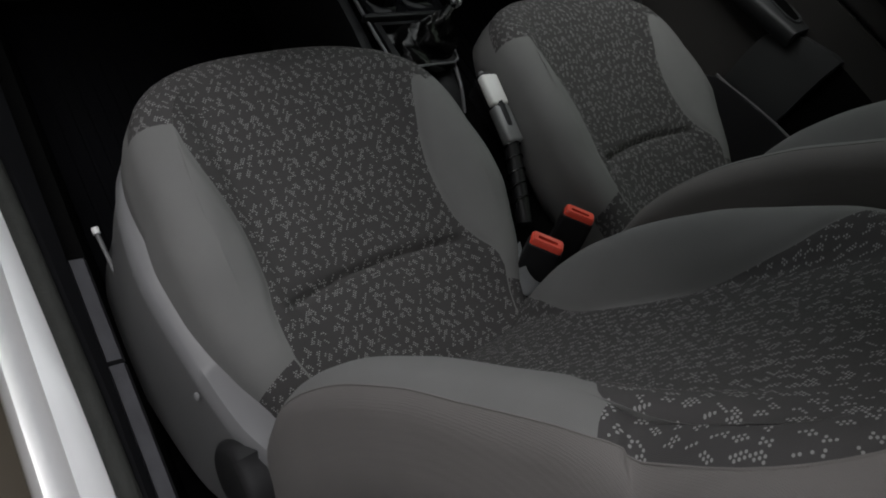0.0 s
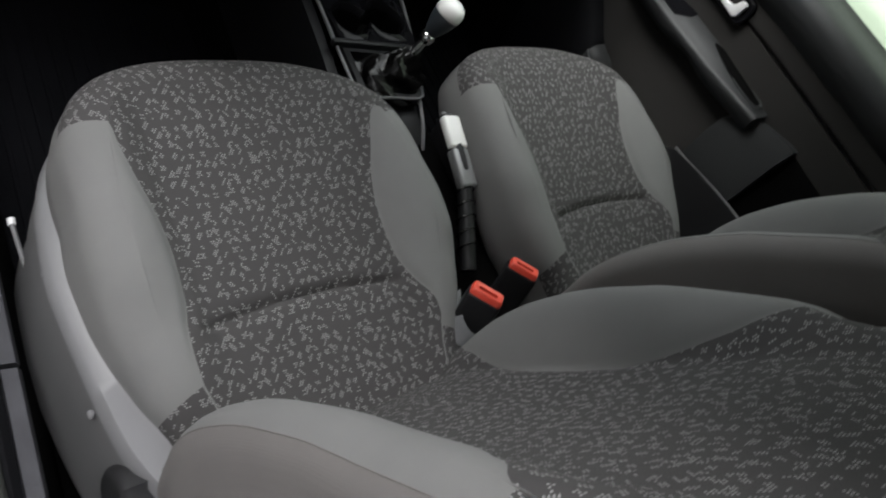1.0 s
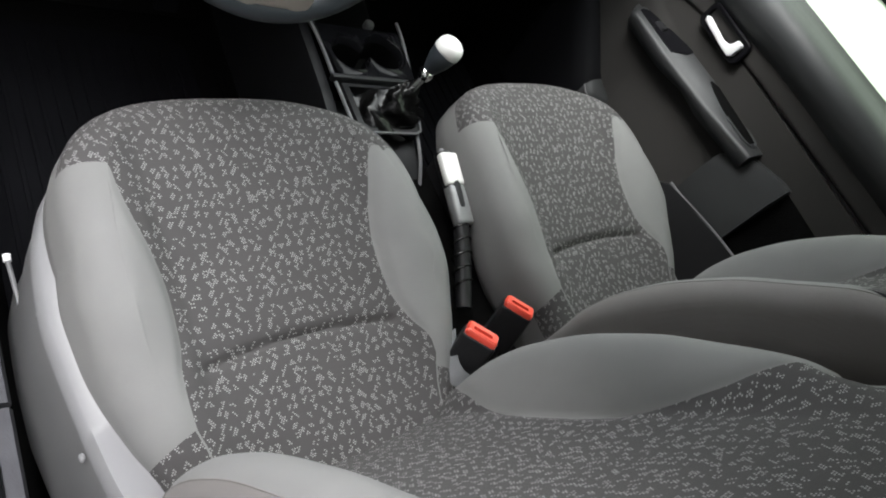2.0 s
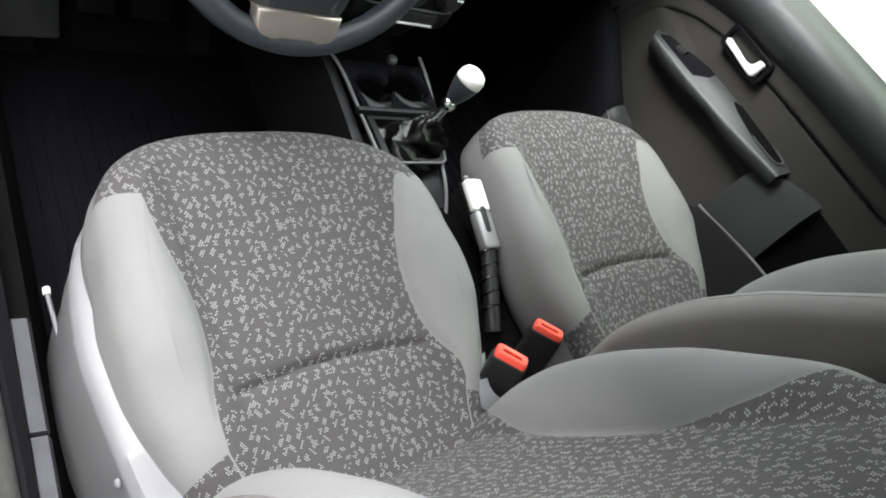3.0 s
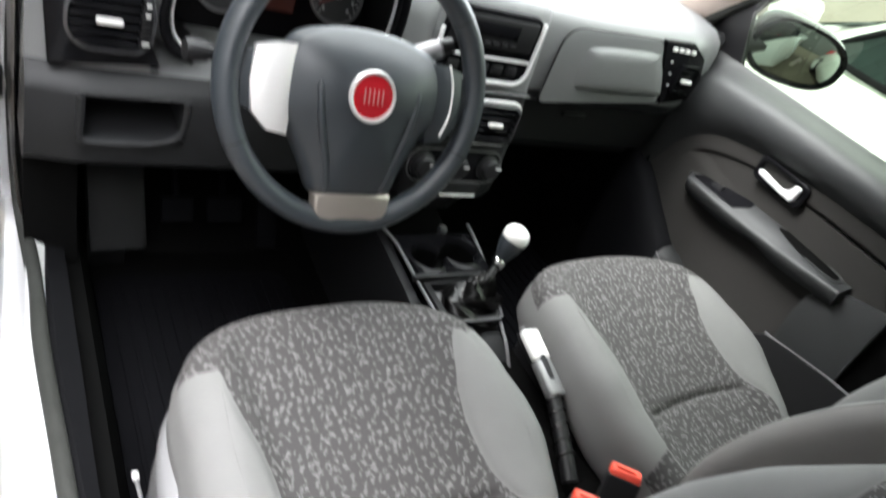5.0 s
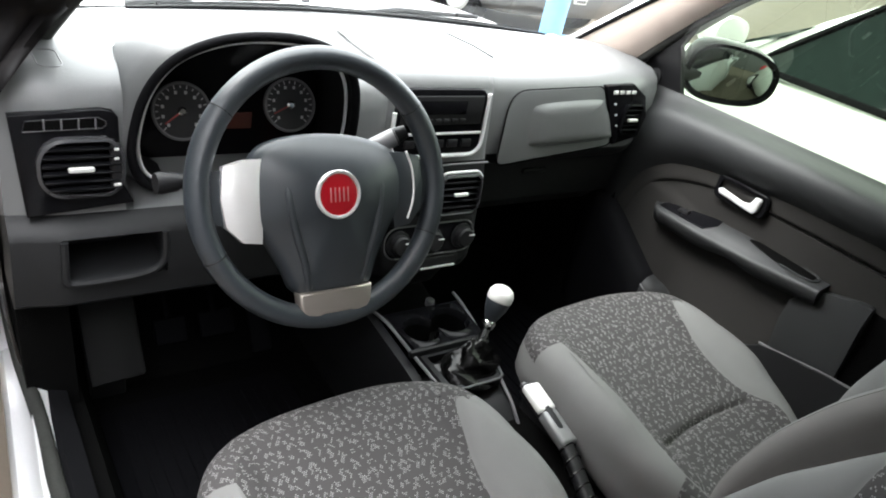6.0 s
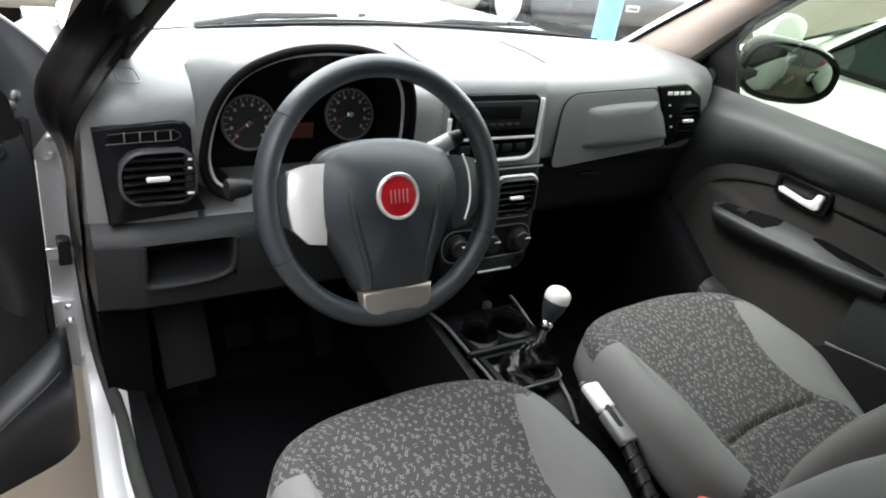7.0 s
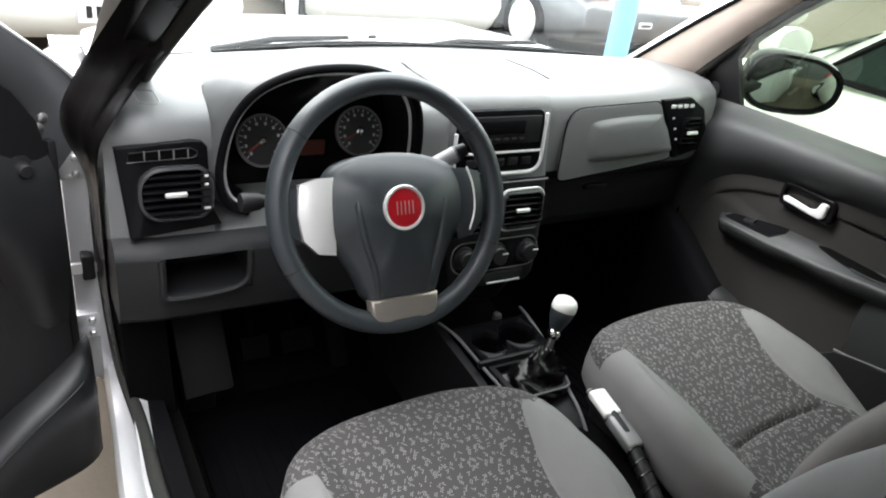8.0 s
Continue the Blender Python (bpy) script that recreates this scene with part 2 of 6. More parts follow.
def inset(poly, d):
    """The outline moved inwards by d."""
    n = len(poly)
    turn = sum(poly[i - 1].x * poly[i].y - poly[i].x * poly[i - 1].y for i in range(n))
    out = []
    for i in range(n):
        a, b = (poly[i] - poly[i - 1]), (poly[(i + 1) % n] - poly[i])
        na, nb = Vector((-a.y, a.x)).normalized(), Vector((-b.y, b.x)).normalized()
        m = (na + nb)
        m = m.normalized() / max(0.5, m.normalized().dot(na)) if m.length > 1e-6 else na
        out.append(poly[i] + m * (d if turn > 0 else -d))
    return out


def prism(bm, poly, z0, z1, bevel=0.0, m=None):
    """A plate with the outline poly, from z0 to z1, its upper rim rounded."""
    poly = [Vector((p[0], p[1])) for p in poly]
    rings = [[(*p, z0) for p in poly]]
    if bevel:
        for a in (0, 30, 60, 90):
            rings.append([(*p, z1 - bevel + bevel * math.sin(radians(a))) for p in inset(poly, bevel * (1 - math.cos(radians(a))))])
    else:
        rings.append([(*p, z1) for p in poly])
    return loft(bm, rings, m=m)


def rrect(w, h, r, n=5):
    """A rounded rectangle's outline."""
    out = []
    for cx, cy, a in ((w / 2 - r, h / 2 - r, 0), (-w / 2 + r, h / 2 - r, 90), (-w / 2 + r, -h / 2 + r, 180), (w / 2 - r, -h / 2 + r, 270)):
        out += [(cx + r * math.cos(radians(a + 90 * i / n)), cy + r * math.sin(radians(a + 90 * i / n))) for i in range(n + 1)]
    return out


def sheet(bm, f, us, vs, thick=0.0, uv=None):
    """A curved sheet f(u, v), with thickness on its back."""
    g = [[bm.verts.new(f(u, v)) for u in us] for v in vs]
    layer = bm.loops.layers.uv.verify() if uv else None
    faces = []
    for j in range(len(vs) - 1):
        for i in range(len(us) - 1):
            fc = bm.faces.new((g[j][i], g[j][i + 1], g[j + 1][i + 1], g[j + 1][i]))
            faces.append(fc)
            if uv:
                for lp, (a, b) in zip(fc.loops, ((i, j), (i + 1, j), (i + 1, j + 1), (i, j + 1))):
                    lp[layer].uv = uv(us[a], vs[b])
    if thick:
        bmesh.ops.recalc_face_normals(bm, faces=faces)
        bmesh.ops.solidify(bm, geom=faces, thickness=thick)


def steps(a, b, n):
    return [a + (b - a) * i / n for i in range(n + 1)]


def ease(a, b, x):
    t = max(0.0, min(1.0, (x - a) / (b - a)))
    return t * t * (3 - 2 * t)


def curve(x, pts):
    """Smooth interpolation through (x, y) pairs, with no overshoot."""
    n = len(pts)
    if x <= pts[0][0]:
        return pts[0][1]
    if x >= pts[-1][0]:
        return pts[-1][1]
    d = [(pts[i + 1][1] - pts[i][1]) / (pts[i + 1][0] - pts[i][0]) for i in range(n - 1)]
    t = [d[0]] + [0.0 if d[i - 1] * d[i] <= 0 else 2 * d[i - 1] * d[i] / (d[i - 1] + d[i]) for i in range(1, n - 1)] + [d[-1]]
    for i in range(n - 1):
        if x <= pts[i + 1][0]:
            h = pts[i + 1][0] - pts[i][0]
            u = (x - pts[i][0]) / h
            return pts[i][1] * (1 + 2 * u) * (1 - u) ** 2 + h * t[i] * u * (1 - u) ** 2 + pts[i + 1][1] * u * u * (3 - 2 * u) + h * t[i + 1] * u * u * (u - 1)


def line(x, pts):
    """Straight interpolation through (x, y) pairs."""
    if x <= pts[0][0]:
        return pts[0][1]
    for (x0, y0), (x1, y1) in zip(pts, pts[1:]):
        if x <= x1:
            return y0 + (y1 - y0) * (x - x0) / (x1 - x0)
    return pts[-1][1]

# ---- the ground and the car's shell ----
def smooth_path(pts, n=6, closed=False):
    """A rounded line through points."""
    pts = [Vector(p) for p in pts]
    out, k = [], len(pts)
    for i in range(k if closed else k - 1):
        if closed:
            p0, p1, p2, p3 = pts[i - 1], pts[i], pts[(i + 1) % k], pts[(i + 2) % k]
        else:
            p0, p1, p2, p3 = pts[max(i - 1, 0)], pts[i], pts[i + 1], pts[min(i + 2, k - 1)]
        for j in range(n):
            t = j / n
            out.append(0.5 * (2 * p1 + (p2 - p0) * t + (2 * p0 - 5 * p1 + 4 * p2 - p3) * t * t + (3 * p1 - p0 - 3 * p2 + p3) * t ** 3))
    if not closed:
        out.append(pts[-1])
    return out


bm = bmesh.new()
sheet(bm, lambda u, v: (u, v, -0.004 + 0.006 * noise.noise(Vector((u * 0.7, v * 0.7, 0)))), [-300, -60, -20] + steps(-8, 8, 40) + [20, 60, 300], [-300, -60, -20] + steps(-8, 10, 44) + [20, 60, 300])
structure(part("ground", bm, CONCRETE), "worn light brown concrete yard with stains", "ground")

car = thing("car", "silver compact car with its driver door open, parked on concrete", "car")

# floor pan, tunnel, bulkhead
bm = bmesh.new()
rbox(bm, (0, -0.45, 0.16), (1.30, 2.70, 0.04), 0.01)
part("floor_pan", bm, CARPET_AND_SHADE, car, "black carpeted car floor")
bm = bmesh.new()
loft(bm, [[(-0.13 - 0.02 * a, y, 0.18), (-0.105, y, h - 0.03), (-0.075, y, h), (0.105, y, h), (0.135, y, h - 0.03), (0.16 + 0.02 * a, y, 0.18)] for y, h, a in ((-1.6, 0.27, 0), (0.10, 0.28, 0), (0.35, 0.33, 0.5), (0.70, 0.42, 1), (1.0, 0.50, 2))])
part("tunnel", bm, CARPET_AND_SHADE, car)
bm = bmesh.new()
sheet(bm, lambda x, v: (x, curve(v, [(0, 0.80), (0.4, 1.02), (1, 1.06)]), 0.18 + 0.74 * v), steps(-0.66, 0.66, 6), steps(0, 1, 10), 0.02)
part("bulkhead", bm, CARPET_AND_SHADE, car)


def sill(side):
    """The door sill: painted steps, rubber seal, grey scuff strip."""
    bm = bmesh.new()
    rings = []
    for y in (-0.75, -0.4, 0.0, 0.4, 0.62, 0.78):
        k = 0.02 * ease(0.3, 0.8, y)
        rings.append([(side * (a - k), y, z + 1.2 * k) for a, z in ((0.704 + 0.02 * ease(-0.2, 0.4, y), 0.372), (0.738, 0.374), (0.741, 0.366), (0.748, 0.355), (0.756, 0.349), (0.768, 0.346), (0.775, 0.335), (0.777, 0.30), (0.766, 0.20), (0.70, 0.17), (0.66, 0.20), (0.68, 0.34))])
    loft(bm, rings)
    part("sill", bm, PAINT, car, "bright silver painted door sill with stepped edge")
    bm = bmesh.new()
    tube(bm, smooth_path([(side * 0.690, -0.75, 0.374), (side * 0.694, -0.2, 0.374), (side * 0.706, 0.15, 0.374), (side * 0.716, 0.36, 0.374), (side * 0.718, 0.53, 0.378), (side * 0.728, 0.68, 0.395), (side * 0.735, 0.73, 0.48), (side * 0.741, 0.735, 0.64), (side * 0.738, 0.735, 0.76), (side * 0.722, 0.755, 0.845)] + ([(-0.672, 0.745, 0.920), (-0.648, 0.60, 1.022), (-0.629, 0.417, 1.130), (-0.598, 0.16, 1.285)] if side < 0 else [(0.680, 0.745, 0.915), (0.672, 0.60, 1.070), (0.655, 0.445, 1.192), (0.608, 0.17, 1.345)]) + [(side * 0.57, -0.15, 1.365), (side * 0.56, -0.55, 1.375)], 8), 0.0125, 10)
    part("door_seal", bm, SEAL, car, "black rubber door seal")
    bm = bmesh.new()
    loft(bm, [[(side * a, y, z) for a, z in ((0.684 + q, 0.362), (0.682 + q, 0.374), (0.676 + q, 0.379), (0.668, 0.370), (0.664, 0.33), (0.68, 0.33))] for y, q in ((-0.75, 0), (-0.1, 0.002), (0.15, 0.012), (0.36, 0.022), (0.6, 0.02), (0.72, 0.01))])
    part("sill_trim", bm, RUBBER, car)
    bm = bmesh.new()
    for y0, y1 in ((-0.75, -0.058), (-0.052, 0.098)):
        loft(bm, [[(side * a, y, z) for a, z in ((0.668, 0.352), (0.665, 0.362), (0.648, 0.360), (0.643, 0.350), (0.645, 0.33), (0.668, 0.33))] for y in (y0, y0 + 0.004, y1 - 0.012, y1)])
    part("scuff_strip", bm, SCUFF, car, "grey plastic scuff strip")
    bm = bmesh.new()
    loft(bm, [[(side * a, y, z) for a, z in ((0.672, 0.34), (0.64, 0.335), (0.615, 0.25), (0.60, 0.185), (0.66, 0.185))] for y in (-0.75, 0.5, 0.85)])
    part("sill_carpet", bm, CARPET_AND_SHADE, car)


sill(-1)
sill(1)


def a_pillar(side, screen_edge, door_edge, out):
    """The windscreen pillar between the glass edge and the door edge: trimmed within, painted outside."""
    W = smooth_path(screen_edge, 5)
    D = smooth_path(door_edge, 5)
    bm = bmesh.new()
    rings = []
    for w, d in zip(W, D):
        c = w.lerp(d, 0.5) + Vector((-side * 0.016, -0.010, -0.004))
        rings.append([w, w.lerp(c, 0.55) + Vector((-side * 0.004, -0.004, 0)), c, c.lerp(d, 0.5) + Vector((-side * 0.005, -0.003, 0)), d, w.lerp(d, 0.5) + Vector((side * 0.012, 0.01, 0))])
    loft(bm, rings)
    # driver's side: shade put into the trim and pillar colours
    part("pillar_trim", bm, PILLAR if side > 0 else DASH_LOW, car, "beige pillar trim" if side > 0 else "pillar trim darkened for shade", 60)
    bm = bmesh.new()
    rings = []
    for w, d in zip(W, D):
        w, d = w + Vector((side * 0.004, 0.004, 0.003)), d + Vector((side * 0.004, 0, 0))
        rings.append([w, w + Vector((side * out * 0.6, 0.012, 0.022)), w.lerp(d, 0.5) + Vector((side * out * 1.05, 0.01, 0.006)), d + Vector((side * out, 0.004, -0.006)), d + Vector((side * out * 0.4, -0.004, -0.010)), d])
    loft(bm, rings)
    part("a_pillar", bm, PILLAR_SHADED if side < 0 else PAINT, car, "glossy windscreen pillar darkened for shade" if side < 0 else "silver windscreen pillar", 60)
    bm = bmesh.new()
    tube(bm, W, 0.006, 8)
    part("screen_edge", bm, RUBBER, car, "black edge seal of the windscreen")


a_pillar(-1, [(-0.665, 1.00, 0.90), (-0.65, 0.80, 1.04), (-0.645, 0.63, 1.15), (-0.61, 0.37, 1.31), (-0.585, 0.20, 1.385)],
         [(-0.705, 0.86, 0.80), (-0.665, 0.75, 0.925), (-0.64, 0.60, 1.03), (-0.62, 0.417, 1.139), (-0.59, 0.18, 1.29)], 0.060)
a_pillar(1, [(0.655, 1.00, 0.89), (0.632, 0.785, 1.04), (0.630, 0.627, 1.152), (0.61, 0.37, 1.315), (0.585, 0.20, 1.39)],
         [(0.70, 0.86, 0.83), (0.672, 0.76, 0.915), (0.668, 0.58, 1.08), (0.655, 0.445, 1.187), (0.61, 0.18, 1.335)], 0.045)

# black rubber and shade-darkened paint of the door opening: down the pillar, past the dash corner, along the hinge post
inner_line = smooth_path([(-0.592, 0.43, 1.146), (-0.628, 0.51, 1.074), (-0.657, 0.560, 1.023), (-0.692, 0.556, 0.978), (-0.724, 0.543, 0.938), (-0.743, 0.552, 0.897), (-0.746, 0.600, 0.82), (-0.744, 0.640, 0.70), (-0.742, 0.665, 0.58), (-0.737, 0.665, 0.48), (-0.728, 0.640, 0.405)], 5)
outer_line = smooth_path([(-0.700, 0.46, 1.140), (-0.722, 0.55, 1.075), (-0.746, 0.620, 1.015), (-0.767, 0.630, 0.976), (-0.784, 0.640, 0.934), (-0.781, 0.665, 0.882), (-0.756, 0.715, 0.80), (-0.750, 0.725, 0.70), (-0.748, 0.725, 0.58), (-0.743, 0.720, 0.48), (-0.734, 0.690, 0.400)], 5)
bm = bmesh.new()
rings = []
for a, b in zip(inner_line, outer_line):
    w = (b - a).length
    ring = [a + Vector((0.002, 0.03, -0.01)), a]
    for k, lift in ((0.14, 0.10), (0.26, 0.02), (0.38, 0.12), (0.54, 0.14), (0.66, 0.04), (0.80, 0.10), (0.92, 0.06)):
        ring.append(a.lerp(b, k) + Vector((0, -lift * w, 0.3 * lift * w)))
    rings.append(ring + [b, b + Vector((0, 0.02, -0.01))])
loft(bm, rings)
part("opening_trim", bm, PILLAR_SHADED, car, "black rubber and shade-darkened paint round the door opening", 70)

# roof with headliner, windscreen header
bm = bmesh.new()
sheet(bm, lambda u, v: (u * (0.66 - 0.03 * ease(-0.6, -1.7, v)), v, 1.432 - 0.045 * u * u - 0.10 * ease(-0.25, 0.34, v) * 0.55 - 0.05 * ease(-1.0, -1.75, v)), steps(-1, 1, 16), steps(-1.75, 0.33, 20), 0.02)
part("roof", bm, PAINT, car, "silver roof skin")
bm = bmesh.new()
sheet(bm, lambda u, v: (u * 0.575, v, 1.400 - 0.035 * u * u - 0.055 * ease(-0.25, 0.30, v) - 0.05 * ease(-1.0, -1.75, v)), steps(-1, 1, 12), steps(-1.74, 0.30, 16), 0.01)
part("headliner", bm, HEADLINER, car, "pale cloth headliner")

# rear body, quarter panels and rear wall that close the cabin
for side in (-1, 1):
    bm = bmesh.new()
    loft(bm, [[(side * a, y, z) for a, z in ((0.69, 0.20), (0.80, 0.25), (0.82, 0.60), (0.79, 0.90), (0.73, 0.92), (0.70, 0.88))] for y in (-0.75, -1.3, -1.9)])
    part("quarter_panel", bm, PAINT, car)
    bm = bmesh.new()
    loft(bm, [[(side * x, y, z), (side * (x + 0.035), y, z), (side * (x + 0.035), y - 0.12, z), (side * x, y - 0.12, z)] for x, y, z in ((0.69, -0.68, 0.34), (0.70, -0.68, 0.88), (0.62, -0.70, 1.20), (0.56, -0.70, 1.39))])
    part("b_pillar", bm, DASH_LOW, car, "dark door pillar")
    bm = bmesh.new()
    sheet(bm, lambda y, v: (side * (0.715 - 0.11 * v + 0.04 * ease(-1.5, -1.78, y) * -1), y, 0.90 + 0.48 * v), steps(-0.78, -1.78, 8), steps(0, 1, 6), 0.012)
    part("rear_side_window", bm, DARK_GLASS, car, "dark tinted rear side glass")
bm = bmesh.new()
sheet(bm, lambda x, v: (x * (0.62 - 0.06 * v) / 0.62, -1.80 + 0.06 * v, 0.97 + 0.40 * v), steps(-0.66, 0.66, 8), steps(0, 1, 6), 0.012)
part("rear_window", bm, DARK_GLASS, car, "dark tinted rear glass")
bm = bmesh.new()
sheet(bm, lambda x, v: (x, -1.9 + 0.15 * ease(0.5, 1, v), 0.2 + 0.78 * v), steps(-0.79, 0.79, 8), steps(0, 1, 8), 0.02)
part("tailgate", bm, PAINT, car)
bm = bmesh.new()
loft(bm, [[(-0.60, -1.35, 0.20), (-0.60, -0.95, 0.24), (-0.60, -0.93, 0.50), (-0.60, -1.28, 0.50), (-0.60, -1.48, 0.98), (-0.60, -1.60, 0.98)], [(0.60, -1.35, 0.20), (0.60, -0.95, 0.24), (0.60, -0.93, 0.50), (0.60, -1.28, 0.50), (0.60, -1.48, 0.98), (0.60, -1.60, 0.98)]])
part("rear_bench", bm, SIDE_CLOTH, car)

# bonnet, cowl, wings, front hinge post
bm = bmesh.new()
sheet(bm, lambda u, v: (u * (0.70 - 0.06 * ease(1.3, 2.05, v)), v - 0.13 * u * u * ease(2.0, 1.1, v), curve(v, [(1.10, 0.912), (1.28, 0.934), (1.50, 0.922), (1.80, 0.86), (2.05, 0.72)]) - 0.05 * u ** 4 + 0.008 * math.exp(-((abs(u) - 0.55) / 0.08) ** 2)), steps(-1, 1, 28), steps(1.10, 2.05, 24), 0.015)
part("bonnet", bm, PAINT, car, "silver bonnet")
bm = bmesh.new()
sheet(bm, lambda u, v: (u * 0.70, 1.115 - 0.13 * u * u - 0.075 * v, 0.905 + 0.035 * v), steps(-1, 1, 24), steps(0, 1, 4), 0.01)
part("cowl", bm, BLACK, car, "black plastic windscreen cowl")
for side in (-1, 1):
    bm = bmesh.new()
    loft(bm, [[(side * a, y, z) for a, z in ((0.68, zt - 0.02), (0.71, zt), (0.79, zt - 0.05), (0.825, zt - 0.20), (0.82, 0.35), (0.74, 0.25), (0.68, 0.30))] for y, zt in ((0.84, 0.862), (1.1, 0.868), (1.6, 0.82), (2.05, 0.72))])
    part("wing", bm, PAINT, car)
    bm = bmesh.new()
    loft(bm, [[(side * a, b, z) for a, b in ((0.732, 0.750), (0.756, 0.746), (0.762, 0.752), (0.790, 0.768), (0.797, 0.83), (0.70, 0.84), (0.70, 0.78))] for z in (0.34, 0.42, 0.70, 0.86)])
    part("hinge_post", bm, PAINT, car, "silver door post with hinges and bolts")
bm = bmesh.new()
loft(bm, [[(x, 2.04, 0.74), (x, 2.12, 0.62), (x, 2.14, 0.40), (x, 2.08, 0.22), (x, 1.9, 0.22), (x, 1.9, 0.74)] for x in (-0.74, -0.4, 0.4, 0.74)])
part("front_bumper", bm, PAINT, car)
for x in (-0.69, 0.69):
    for y in (1.42, -1.15):
        bm = bmesh.new()
        lathe(bm, [(0.13, -0.08), (0.25, -0.085), (0.285, -0.06), (0.285, 0.06), (0.25, 0.085), (0.18, 0.07)], 32, pose(x, y, 0.285, 0, 90, 0))
        wheel = part("wheel", bm, RUBBER, car, "black tyre")
        bm = bmesh.new()
        lathe(bm, [(0.02, -0.086), (0.17, -0.09), (0.185, -0.07), (0.185, 0.07), (0.17, 0.09), (0.02, 0.086)], 24, pose(x, y, 0.285, 0, 90, 0))
        part("rim", bm, SILVER, wheel)


# windscreen glass
def screen(u, v):
    yb, zb = 1.045 - 0.14 * u * u, 0.935
    return (u * (0.685 - 0.13 * v), yb + (0.30 - yb) * v, zb + 0.445 * v + 0.035 * math.sin(math.pi * v))


bm = bmesh.new()
sheet(bm, screen, steps(-1, 1, 24), steps(0, 1, 16))
ob = part("windscreen", bm, CLEAR, car, "clear windscreen glass")
ob.visible_shadow = False
bm = bmesh.new()
tube(bm, [Vector(screen(u, 0.0)) + Vector((0, 0.0, 0.004)) for u in steps(-1, 1, 24)], 0.007, 8)
part("screen_seal", bm, RUBBER, car, "black windscreen seal")

# wipers lie along the foot of the windscreen
for name, x0, x1 in (("left", -0.42, 0.16), ("right", 0.10, 0.56)):
    w = thing("wiper", "black windscreen wiper resting on the glass", "wiper", "windscreen wipers")
    bm = bmesh.new()
    pts = []
    for k in range(13):
        x = x0 + (x1 - x0) * k / 12
        p = Vector(screen(x / 0.685, 0.004 + 0.014 * math.sin(k / 12 * math.pi)))
        pts.append(p + Vector((0, 0.004, 0.009)))
    tube(bm, pts, 0.0055, 8)
    part("blade", bm, RUBBER, w)
    bm = bmesh.new()
    base = Vector((x0 - 0.05, 1.075 - 0.14 * (x0 / 0.685) ** 2, 0.935))
    mid = pts[7] + Vector((0, 0.004, 0.014))
    tube(bm, [base, base.lerp(mid, 0.35) + Vector((0, 0.004, 0.012)), mid], [0.010, 0.008, 0.005], 8)
    part("arm", bm, BLACK, w)
    bm = bmesh.new()
    rbox(bm, pts[6] + Vector((0, 0.002, 0.014)), (0.05, 0.014, 0.012), 0.003)
    part("clip", bm, SILVER if name == "left" else BLACK, w)


